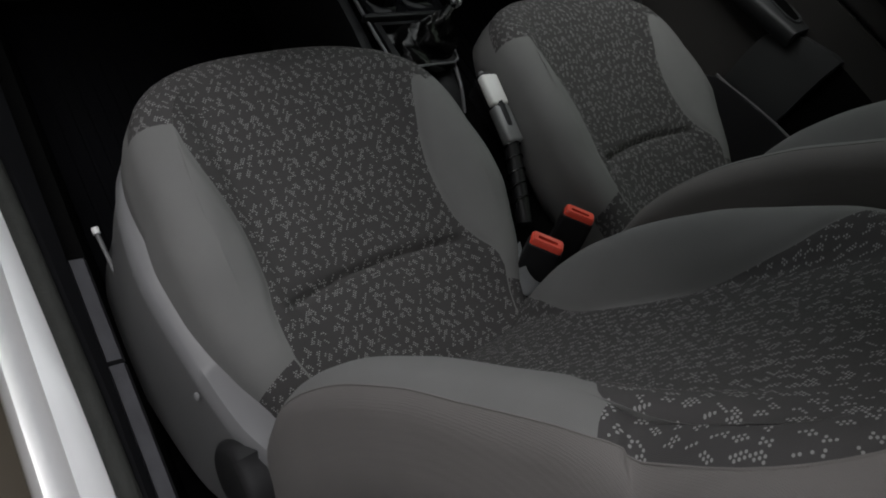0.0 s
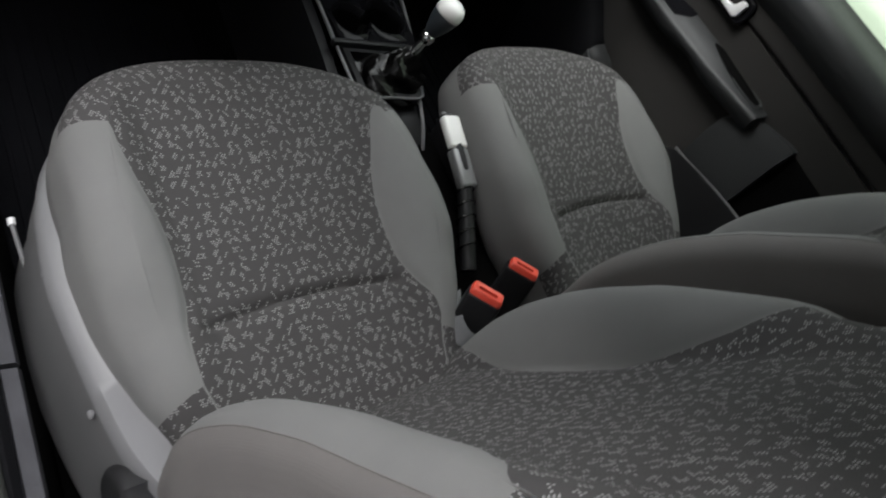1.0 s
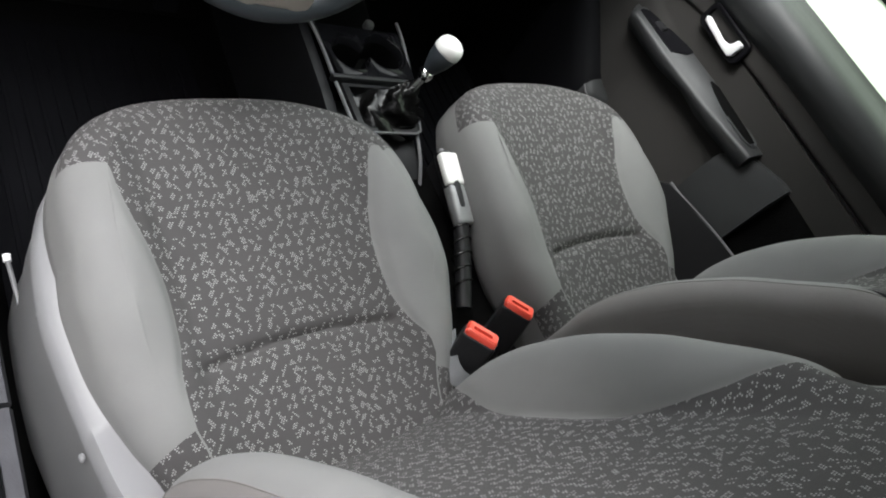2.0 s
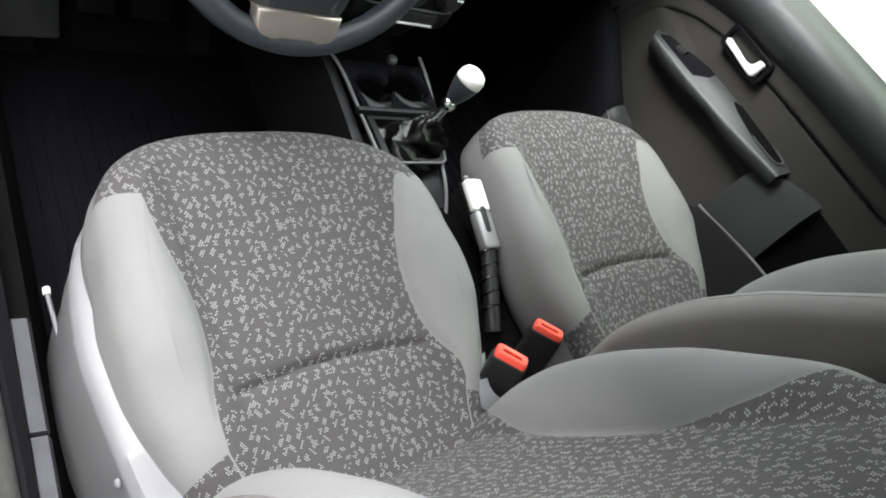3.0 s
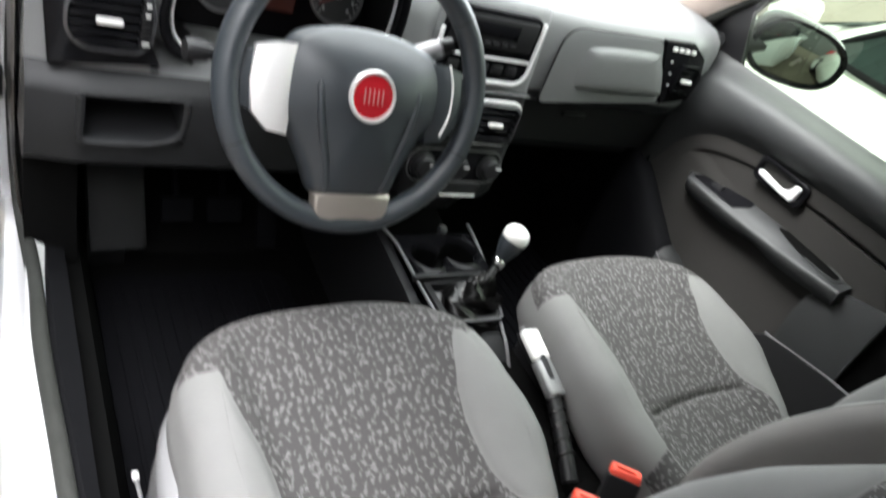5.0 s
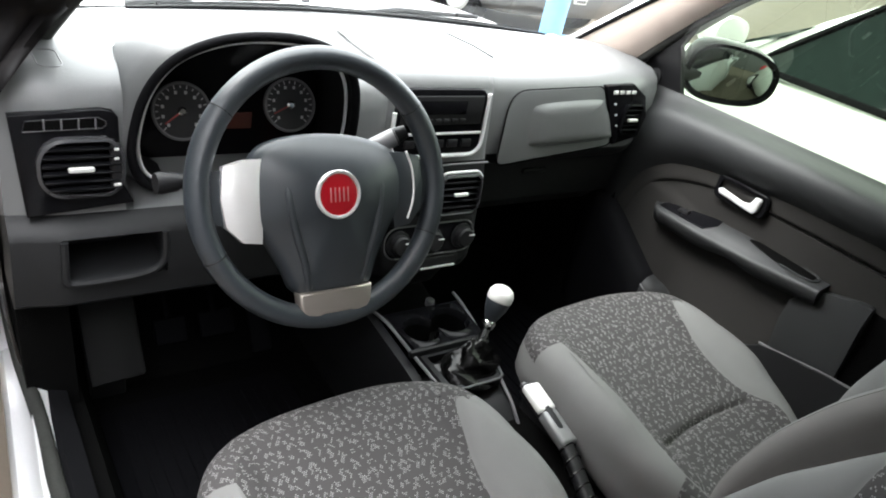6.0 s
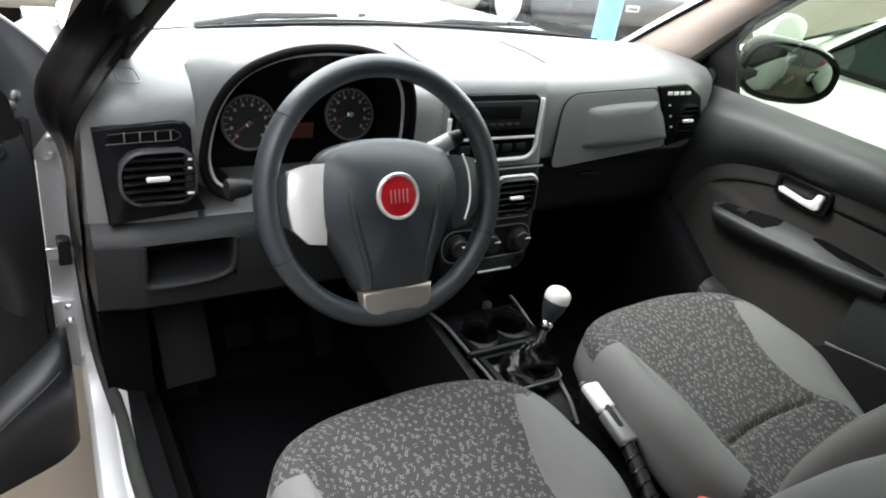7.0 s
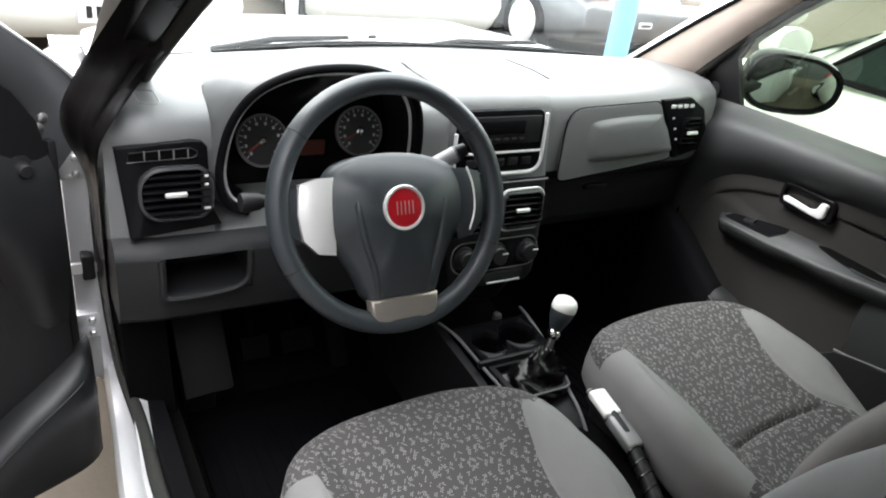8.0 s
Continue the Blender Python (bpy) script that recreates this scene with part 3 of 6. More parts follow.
# ---- doors ----
def door(name, side, hinge_turn, label, TRIM, TOP):
    """A front door with its trim: upper roll, panel, armrest, handle, pocket, mirror, glass. Built for the passenger's side, mirrored by side."""
    d = structure(thing(name, label, "door"), label, "car door")
    H = Vector((0.775, 0.785, 0))
    turn = Matrix.Translation((side * H.x, H.y, 0)) @ pose(0, 0, 0, 0, 0, hinge_turn) @ Matrix.Translation((-side * H.x, -H.y, 0)) @ Matrix.Diagonal((side, 1, 1, 1))

    def piece(name, bm, mat, label="", sharp=38.0, parent=None):
        bmesh.ops.transform(bm, matrix=turn, verts=bm.verts)
        return part(name, bm, mat, parent or d, label, sharp)

    def panel_x(y, z):
        """How far out the inner face stands."""
        x = 0.690 - 0.020 * ease(0.30, 0.45, z) + 0.004 * math.sin(y * 3)
        x += 0.014 * ease(0.62, 0.76, y)
        # sunk field round the armrest and the flowing line below
        x += 0.010 * ease(0.64, 0.60, z) * ease(0.45, 0.40, y)
        return x

    end = 0.745 if side > 0 else 0.700
    ys, zs = steps(-0.64, end, 70), steps(0.24, 0.77, 44)
    bm = bmesh.new()
    sheet(bm, lambda y, z: (panel_x(y, z) + (0.006 if z > 0.60 + 0.10 * ease(0.1, 0.5, y) else 0), y, z), ys, zs, 0.012)
    piece("door_panel", bm, TRIM, "brown-grey moulded trim panel")
    bm = bmesh.new()

    def roll_foot(y):
        return curve(y, [(-0.64, 0.83), (0.154, 0.822), (0.237, 0.817), (0.374, 0.805), (0.491, 0.779), (0.545, 0.750), (0.578, 0.720), (0.604, 0.681), (0.65, 0.55)])

    def top_roll(y, v):
        z0 = roll_foot(y)
        z = z0 + (0.915 - z0) * v
        x = 0.672 - 0.030 * math.sin(math.pi * min(1, v * 1.25) * 0.8) + 0.050 * ease(0.72, 1.0, v) + 0.012 * ease(0.6, 0.745, y)
        return (x, y, z)

    sheet(bm, top_roll, ys, steps(0, 1, 16), 0.012)
    piece("upper_trim", bm, TOP, "charcoal upper door trim")
    # proud band that sweeps along below the upper trim
    bm = bmesh.new()

    def band(y, v):
        lo = curve(y, [(-0.64, 0.782), (0.132, 0.777), (0.218, 0.774), (0.357, 0.765), (0.43, 0.751), (0.518, 0.716), (0.562, 0.668), (0.585, 0.61), (0.60, 0.54)])
        hi = roll_foot(y) + 0.01
        return (0.672 - 0.007 * math.sin(0.5 * math.pi * min(1, v / 0.14)), y, lo + (hi - lo) * v)

    sheet(bm, band, steps(-0.64, 0.60, 64), [0, 0.03, 0.06, 0.10, 0.14] + steps(0.3, 1, 4), 0.004)
    piece("trim_band", bm, TRIM, "brown-grey band below the upper trim", 60)
    # armrest
    bm = bmesh.new()

    def arm_in(y):
        return line(y, [(0.04, 0.694), (0.20, 0.676), (0.34, 0.667), (0.505, 0.664)])

    def arm_out(y):
        return line(y, [(0.04, 0.703), (0.14, 0.703), (0.24, 0.705), (0.335, 0.700), (0.47, 0.679), (0.505, 0.668)])

    def arm_top(y, k, lift=0.0):
        """A point of the sloping upper face: k = 0 at the inner edge, 1 at the door panel."""
        return (0.622 + 0.046 * k, y, arm_in(y) + (arm_out(y) - arm_in(y)) * k + lift)

    rings = []
    for k in range(37):
        t = k / 36
        y = 0.508 - 0.462 * t
        xi = 0.668 - 0.046 * ease(-0.02, 0.075, t)
        zi, zo = arm_in(y), arm_out(y)
        zu = zi - 0.040 * ease(-0.1, 0.10, t) + 0.010 * math.exp(-((y - 0.26) / 0.05) ** 2)
        rings.append([(0.690, y, zu - 0.010), (xi + 0.034, y, zu - 0.004), (xi + 0.010, y, zu + 0.004), (xi + 0.002, y, zi - 0.014), (xi, y, zi - 0.006), (xi + 0.002, y, zi - 0.001), (xi + 0.007, y, zi + 0.002), (xi + 0.016, y, zi + (zo - zi) * 0.33), (0.668, y, zo), (0.690, y, zo + 0.003)])
    loft(bm, rings)
    arm = piece("armrest", bm, TOP, "charcoal plastic armrest with a worn edge", 60)
    bm = bmesh.new()
    plate_rows = [(0.478, 0.40, 0.62), (0.470, 0.34, 0.80), (0.43, 0.30, 0.90), (0.38, 0.28, 0.96), (0.345, 0.28, 0.99), (0.322, 0.72, 0.99)]
    loft(bm, [[arm_top(y, a, -0.004), arm_top(y, b, -0.004), arm_top(y, b, 0.0022), arm_top(y, a, 0.0022)] for y, a, b in plate_rows])
    piece("switch_plate", bm, GLOSS, "gloss black window switch plate", parent=arm)
    bm = bmesh.new()
    loft(bm, [[arm_top(y, 0.50, 0.001), arm_top(y, 0.78, 0.001), arm_top(y, 0.74, z), arm_top(y, 0.54, z)] for y, z in ((0.432, 0.004), (0.424, 0.007), (0.414, 0.005), (0.402, 0.009))])
    piece("window_switch", bm, BLACK, parent=arm)
    # black sheet on the armrest stands in for the slot's shade
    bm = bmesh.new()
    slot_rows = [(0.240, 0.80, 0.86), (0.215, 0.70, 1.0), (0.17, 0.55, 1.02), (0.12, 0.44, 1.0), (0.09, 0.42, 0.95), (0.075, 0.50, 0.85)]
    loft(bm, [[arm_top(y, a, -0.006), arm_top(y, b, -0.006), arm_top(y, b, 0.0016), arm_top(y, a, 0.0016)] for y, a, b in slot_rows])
    piece("pull_slot", bm, CARPET_AND_SHADE, "pull slot, its shade a black sheet", parent=arm)
    bm = bmesh.new()
    tube(bm, smooth_path([arm_top(0.15, 0.47, 0.002), arm_top(0.11, 0.40, 0.002), arm_top(0.078, 0.42, 0.002), arm_top(0.066, 0.62, 0.002), arm_top(0.075, 0.88, 0.002), arm_top(0.12, 1.0, 0.002)], 5), 0.0022, 6)
    piece("slot_rim", bm, TOP, parent=arm)
    # recess with the inner handle
    m = Matrix.Translation((0.657, 0.298, 0.781)) @ Matrix(((0, 0, -1, 0), (-1, 0, 0, 0), (0, 1, 0, 0), (0, 0, 0, 1)))
    bm = bmesh.new()
    outer, inner = rrect(0.136, 0.056, 0.016), rrect(0.116, 0.038, 0.010)
    loft(bm, [[(*p, z) for p in poly] for poly, z in ((outer, -0.01), (outer, 0.005), (rrect(0.130, 0.050, 0.014), 0.008), (inner, 0.007), (inner, -0.020))], m=m)
    bez = piece("handle_bezel", bm, GLOSS, "black handle recess")
    bm = bmesh.new()
    outline = [(-0.055, -0.005), (-0.051, -0.014), (0.016, -0.020), (0.042, -0.021), (0.050, -0.014), (0.051, 0.012), (0.047, 0.016), (0.036, 0.015), (0.030, 0.000), (0.022, -0.006), (0.010, -0.009), (-0.050, -0.002)]
    prism(bm, outline, 0.002, 0.013, 0.003, m)
    piece("handle", bm, SILVER, "satin silver inner door handle", parent=bez)
    # map pocket: a trough with a pale worn lip
    bm = bmesh.new()
    rings = []
    for k in range(41):
        y = 0.40 - 0.98 * k / 40
        w = curve(y, [(-0.58, 0.03), (-0.30, 0.060), (0.00, 0.062), (0.12, 0.058), (0.16, 0.030), (0.30, 0.026), (0.40, 0.012)])
        zt = curve(y, [(-0.58, 0.56), (-0.10, 0.548), (0.10, 0.515), (0.16, 0.47), (0.40, 0.44)])
        xo = 0.690
        rings.append([(xo, y, 0.24), (xo - w * 0.8, y, 0.26), (xo - w, y, zt - 0.03), (xo - w - 0.002, y, zt), (xo - w + 0.006, y, zt + 0.001), (xo - w + 0.008, y, zt - 0.02), (xo - w * 0.7 + 0.008, y, 0.28), (xo, y, 0.27)])
    loft(bm, rings)
    pk = piece("map_pocket", bm, DASH_LOW, "dark door pocket", 50)
    bm = bmesh.new()
    tube(bm, [(0.690 - curve(y, [(-0.58, 0.03), (-0.30, 0.060), (0.00, 0.062), (0.12, 0.058)]) + 0.001, y, curve(y, [(-0.58, 0.56), (-0.10, 0.548), (0.10, 0.515)]) + 0.001) for y in steps(-0.58, 0.11, 20)], 0.0032, 6)
    piece("pocket_lip", bm, VALANCE, "pale worn lip", parent=pk)
    bm = bmesh.new()
    loft(bm, [[(0.692, y, z0), (0.650, y, z0 - 0.006), (0.640, y, z0 - 0.05), (0.655, y, 0.50), (0.70, y, 0.50)] for y, z0 in ((0.10, 0.640), (0.05, 0.690), (-0.03, 0.712), (-0.05, 0.712))])
    piece("pocket_shelf", bm, TOP, "charcoal end of the armrest over the pocket")
    # solid black panel painted as the shade inside the pocket
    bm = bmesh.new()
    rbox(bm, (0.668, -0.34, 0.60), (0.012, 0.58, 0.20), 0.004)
    piece("pocket_opening", bm, CARPET_AND_SHADE, "door pocket opening, its shade a black panel", parent=pk)
    # speaker bulge at the front foot of the door
    bm = bmesh.new()
    rings = []
    for k in range(25):
        t = k / 24
        y = end + (-0.01 if side > 0 else 0.035) - (end + (0 if side > 0 else 0.045) - 0.37) * t
        zt = curve(y, [(0.36, 0.462), (0.42, 0.478), (0.50, 0.528), (0.60, 0.595), (0.735, 0.66)])
        zt -= 0.0 if side > 0 else 0.17
        w = 0.060 * ease(0.36, 0.42, y) * ease(0.76, 0.66, y) + 0.006 if side > 0 else 0.075 * ease(0.36, 0.46, y) * (max(0.0, 1 - (max(0.0, y - 0.62) / 0.116) ** 3)) ** 0.5 + 0.004
        xo = 0.688
        rings.append([(xo, y, 0.24), (xo - w, y, 0.26), (xo - w * 1.08, y, zt - 0.08), (xo - w, y, zt - 0.022), (xo - w * 0.75, y, zt - 0.004), (xo - w * 0.2, y, zt + 0.004), (xo, y, zt)])
    # front rings of the passenger's bulge are coloured black
    if side > 0:
        loft(bm, rings[:20])
        piece("kick_panel", bm, RUBBER, "black front part of the speaker bulge", 60)
        bm = bmesh.new()
    loft(bm, rings[19:] if side > 0 else rings)
    bulge_ob = piece("speaker_bulge", bm, TOP, "charcoal speaker housing at the foot of the door", 60)
    # edge line; the passenger's is pale, a light reflection put into colour
    bm = bmesh.new()
    tube(bm, [Vector(r[3]) + Vector((-0.001, 0, 0.001)) for r in (rings[19:-1] if side > 0 else rings[3:-1])], 0.0020, 6)
    piece("bulge_edge", bm, VALANCE if side > 0 else TOP, "pale worn edge with its light reflection painted in" if side > 0 else "", parent=bulge_ob)
    # sail panel, mirror knob
    bm = bmesh.new()
    sail_edge = [(0.745, 0.905), (0.568, 0.895), (0.606, 1.026), (0.556, 1.112), (0.465, 1.190), (0.47, 1.235), (0.62, 1.095)] if side > 0 else [(0.702, 0.845), (0.700, 0.78), (0.62, 0.76), (0.555, 0.78), (0.555, 1.05), (0.655, 0.965), (0.690, 0.91)]
    loft(bm, [[(q - 0.19 * max(0.0, z - 0.905), y, z) for y, z in sail_edge] for q in ((0.700, 0.716) if side > 0 else (0.668, 0.705))])
    sail = piece("sail_panel", bm, BLACK, "black mirror triangle")
    bm = bmesh.new()
    lathe(bm, [(0.020, 0), (0.020, 0.006), (0.012, 0.008), (0.012, 0.022), (0.009, 0.026)], 20, Matrix.Translation((0.694, 0.66, 0.935) if side > 0 else (0.668, 0.655, 0.845)) @ pose(0, 0, 0, 0, -90, 0))
    piece("mirror_knob", bm, DASH_KNEE, "round mirror adjuster knob", parent=sail)
    # window frame and glass
    bm = bmesh.new()
    if side > 0:
        tube(bm, smooth_path([(0.715, 0.745, 0.905), (0.700, 0.655, 1.020), (0.672, 0.535, 1.135), (0.648, 0.40, 1.225), (0.612, 0.12, 1.335), (0.585, -0.15, 1.375), (0.580, -0.50, 1.375), (0.600, -0.60, 1.30), (0.690, -0.62, 0.91)], 6), 0.017, 8)
        piece("window_frame", bm, RUBBER, "black window frame")
    else:
        far = smooth_path([(0.778, 0.86, 0), (0.784, 0.93, 0), (0.752, 0.978, 0), (0.664, 1.053, 0), (0.50, 1.185, 0), (0.30, 1.30, 0), (0.08, 1.385, 0), (-0.15, 1.41, 0), (-0.52, 1.41, 0), (-0.64, 1.32, 0), (-0.66, 0.90, 0)], 5)
        near = smooth_path([(0.700, 0.78, 0), (0.698, 0.85, 0), (0.690, 0.90, 0), (0.650, 0.960, 0), (0.47, 1.11, 0), (0.28, 1.225, 0), (0.07, 1.325, 0), (-0.15, 1.355, 0), (-0.50, 1.355, 0), (-0.585, 1.29, 0), (-0.605, 0.90, 0)], 5)

        def leaned(p, q):
            return (0.715 + q - 0.27 * max(0.0, p[1] - 0.90), p[0], p[1])

        loft(bm, [[leaned(f, 0.012), leaned(f, -0.004), leaned(f.lerp(g, 0.12), -0.010), leaned(f.lerp(g, 0.85), -0.014), leaned(g, -0.006), leaned(g, 0.012)] for f, g in zip(far, near)])
        frame_ob = piece("window_frame", bm, material("dark_grey_paint", (0.12, 0.124, 0.13), 0.32, 0.3, coat=0.3), "dark grey painted window frame", 60)
        bm = bmesh.new()
        tube(bm, [leaned(g, -0.008) for g in near], 0.006, 8)
        piece("frame_seal", bm, RUBBER, parent=frame_ob)
        bm = bmesh.new()
        tube(bm, [leaned(f, -0.004) for f in far], 0.0028, 6)
        piece("frame_rim", bm, PAINT, "pale rim of the door frame", parent=frame_ob)
        for y, z in ((0.714, 0.905), (0.706, 0.890)):
            bm = bmesh.new()
            lathe(bm, [(0.009, 0), (0.008, 0.004), (0.003, 0.007)], 12, Matrix.Translation((0.700, y, z)) @ pose(0, 0, 0, 0, -90, 0))
            piece("frame_bolt", bm, STEEL, "steel bolt head", parent=frame_ob)
    bm = bmesh.new()

    def pane(u, v):
        top = line(u, [(-0.61, 1.36), (-0.15, 1.36), (0.10, 1.325), (0.35, 1.235), (0.47, 1.175), (0.61, 1.06)])
        z = 0.90 + (top - 0.90) * v
        return (0.712 - (z - 0.90) * 0.29, u, z)

    sheet(bm, pane, steps(-0.61, 0.600, 24), steps(0, 1, 6))
    piece("window_glass", bm, GREEN, "green tinted side glass")
    # outer skin, belt strip, door end
    bm = bmesh.new()
    sheet(bm, lambda y, v: (0.770 + 0.035 * math.sin(math.pi * v) - 0.03 * v, y, 0.24 + 0.665 * v), steps(-0.66, end + 0.028, 12), steps(0, 1, 12), 0.012)
    piece("door_skin", bm, PAINT, "silver outer skin")
    bm = bmesh.new()
    rbox(bm, (0.725, end + 0.018, 0.56), (0.080, 0.014, 0.62), 0.004)
    # driver's door end: dark colour in place of silver, for shade
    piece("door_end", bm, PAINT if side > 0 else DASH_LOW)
    bm = bmesh.new()
    rbox(bm, (0.735, -0.655, 0.575), (0.105, 0.016, 0.65), 0.004)
    rbox(bm, (0.735, 0.03, 0.245), (0.08, 1.34, 0.016), 0.004)
    piece("door_edge", bm, PAINT)
    bm = bmesh.new()
    rbox(bm, (0.722, 0.0, 0.905), (0.030, 1.22, 0.016), 0.005)
    piece("belt_strip", bm, RUBBER)
    # mirror outside, its face turned towards the driver
    M = Matrix.Translation((0.875, 0.575, 0.968)) @ pose(0, 0, 0, 7, 0, -30)

    def oval(w, h, y, n=40):
        return [M @ Vector((w * math.copysign(abs(math.cos(a)) ** 0.72, math.cos(a)), y, h * math.copysign(abs(math.sin(a)) ** 0.80, math.sin(a)) * (1 - 0.10 * math.cos(a)) - 0.006 * math.cos(a))) for a in [2 * math.pi * j / n for j in range(n)]]

    bm = bmesh.new()
    loft(bm, [oval(0.045, 0.030, 0.105), oval(0.100, 0.062, 0.085), oval(0.125, 0.076, 0.040), oval(0.128, 0.078, 0.0), oval(0.124, 0.075, -0.012), oval(0.116, 0.068, -0.012), oval(0.113, 0.066, -0.002)])
    mir = piece("mirror_housing", bm, GLOSS, "black door mirror housing", 60)
    bm = bmesh.new()
    loft(bm, [oval(0.113, 0.066, 0.0), oval(0.113, 0.066, -0.004), oval(0.108, 0.062, -0.006)])
    piece("mirror_glass", bm, MIRROR, "door mirror glass", parent=mir)
    bm = bmesh.new()
    tube(bm, [(0.70, 0.66, 0.945), (0.76, 0.65, 0.945), (0.82, 0.63, 0.955)], [0.040, 0.030, 0.026], 12, flat=0.8)
    piece("mirror_arm", bm, BLACK, parent=mir)
    return d


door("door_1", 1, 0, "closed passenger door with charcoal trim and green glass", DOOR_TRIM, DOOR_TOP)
# shade is put into the driver door's trim colours, darker than door_1
door("door_2", -1, -66, "driver door standing wide open, trim darkened to near-black for shade", DASH_LOW, material("shaded_door_plastic", (0.014, 0.0145, 0.0155), 0.34, grain=0.4, size=700, spec=0.4))
# hinges and check strap on the driver's post
for z in (0.80, 0.47):
    h = thing("door_hinge", "silver steel door hinge with bolt heads", "hinge", "driver door hinges")
    bm = bmesh.new()
    rbox(bm, (-0.775, 0.760, z), (0.05, 0.030, 0.055), 0.004)
    part("plate", bm, PAINT, h)
    for dz in (-0.015, 0.015):
        bm = bmesh.new()
        lathe(bm, [(0.007, 0), (0.007, 0.006), (0.004, 0.009)], 6, Matrix.Translation((-0.768, 0.746, z + dz)) @ pose(0, 0, 0, 90, 0, 0))
        part("bolt", bm, STEEL, h)
strap = thing("check_strap", "steel door check strap on the hinge post", "check strap")
bm = bmesh.new()
rbox(bm, (-0.79, 0.735, 0.605), (0.09, 0.012, 0.022), 0.003, m=None)
part("bar", bm, STEEL, strap)
bm = bmesh.new()
rbox(bm, (-0.765, 0.742, 0.605), (0.022, 0.03, 0.05), 0.004)
part("bracket", bm, BLACK, strap)
# ---- seats ----
def droop(u, power=2.6):
    return 1 - max(0.0, 1 - min(1, abs(u)) ** power) ** (1 / power)


def pad(parent, place, rows, half, inner, bow, weight, height, bulge, edge_drop, skirt_mat, prefix, groove=None, leaf_mat=CLOTH, r=0.032, cut_ring=6, tip=None, peak=0.70, melt=0.0, tail=-9.0, skew=0.0, base=0.68, nip=0.0):
    """One upholstered pad. place(x, l, h) sets a point; rows: lengths from the foot to the free end. half(l): half width; inner(l): the part of it that is
    flecked cloth; bow, weight(l): how the free end rounds; height(l); bulge(l): how far the side bolsters rise; edge_drop: depth of the sides."""

    def seam(u, l):
        k = inner(l)
        return k + (skew if u < 0 else -skew) * ease(0.03, 0.20, 1 - k)

    def local(u, l):
        x = half(l) * u + nip * min(0.0, u) ** 4 * ease(-0.30, 0.16, l)
        y = l - bow * weight(l) * droop(u)
        k, a = seam(u, l), abs(u)
        h = height(y)
        h += 0.012 * min(1, a / k) ** 2
        if a > base:
            h += bulge(l - melt * (l - y)) * math.sin(math.pi * peak * min(1, (a - base) / (1 - base)))
        h -= 0.0045 * math.exp(-((a - k) / 0.035) ** 2) * ease(0.0, 0.20, 1 - k)
        if groove:
            h += groove(x, y)
        return x, y, h

    def f(u, l):
        return place(*local(u, l))

    # flecked centre
    bm = bmesh.new()
    us = steps(-1, 1, 36)
    sheet(bm, lambda u, l: f(u * seam(u, l), l), us, rows, 0, lambda u, l: local(u * seam(u, l), l)[:2])
    part(prefix + "_centre", bm, FLECK, parent, "dark cloth centre with pale woven flecks", 80)
    # bolsters
    for s in (-1, 1):
        bm = bmesh.new()
        sheet(bm, lambda w, l: f(s * (seam(s, l) + (1 - seam(s, l)) * w), l), [0, 0.02, 0.05, 0.09] + [1 - 0.86 * (1 - t) ** 2 for t in steps(0, 1, 20)], rows)
        part(prefix + "_bolster", bm, leaf_mat, parent, "plain grey cloth bolster", 80)
    # rolled rim all round
    path = [(-1, l) for l in rows] + [(math.sin(0.5 * math.pi * t), rows[-1]) for t in steps(-1, 1, 72)[1:-1]] + [(1, l) for l in reversed(rows)]
    pts = [local(u, l) for u, l in path]
    k = len(pts)
    rings, outs = [], []
    for i, p in enumerate(pts):
        a, b = pts[max(0, i - 1)], pts[min(k - 1, i + 1)]
        t = Vector((b[0] - a[0], b[1] - a[1]))
        n = Vector((-t.y, t.x)).normalized() if t.length > 1e-9 else Vector((0, 1))
        ring = [place(p[0] + n.x * r * math.sin(radians(q)), p[1] + n.y * r * math.sin(radians(q)), p[2] - r * (1 - math.cos(radians(q)))) for q in (0, 15, 30, 45, 60, 75, 90)]
        ring += [place(p[0] + n.x * (r + 0.004), p[1] + n.y * (r + 0.004), p[2] - r - edge_drop * q) for q in (0.35, 0.7)]
        ring.append(place(p[0] + n.x * (r - 0.012), p[1] + n.y * (r - 0.012), p[2] - r - edge_drop))
        rings.append(ring)
        outs.append(n)
    kl = inner(rows[-1])
    plain = [(l < tip or u > 0.40) if tip else l > tail and not (l == rows[-1] and abs(u) <= kl) for u, l in path]

    def strip(i0, i1, r0, r1, mat, name):
        bm = bmesh.new()
        layer = bm.loops.layers.uv.verify()
        g = [[bm.verts.new(q) for q in rings[i][r0:r1 + 1]] for i in range(i0, i1 + 1)]
        for a in range(len(g) - 1):
            for b in range(len(g[0]) - 1):
                fc = bm.faces.new((g[a][b], g[a + 1][b], g[a + 1][b + 1], g[a][b + 1]))
                for lp, (ia, ib) in zip(fc.loops, ((a, b), (a + 1, b), (a + 1, b + 1), (a, b + 1))):
                    p, way = pts[i0 + ia], 0.0
                    for q in range(r0 + ib):
                        way += (Vector(rings[i0 + ia][q + 1]) - Vector(rings[i0 + ia][q])).length
                    out = outs[i0 + ia]
                    lp[layer].uv = (p[0] + out.x * way, p[1] + out.y * way)
        part(name, bm, mat, parent, "", 80)

    i0 = 0
    for i in range(1, k):
        if i == k - 1 or plain[i] != plain[i0]:
            strip(i0, i, 0, cut_ring, leaf_mat if plain[i0] else FLECK, prefix + "_edge")
            i0 = i
    third = k // 3
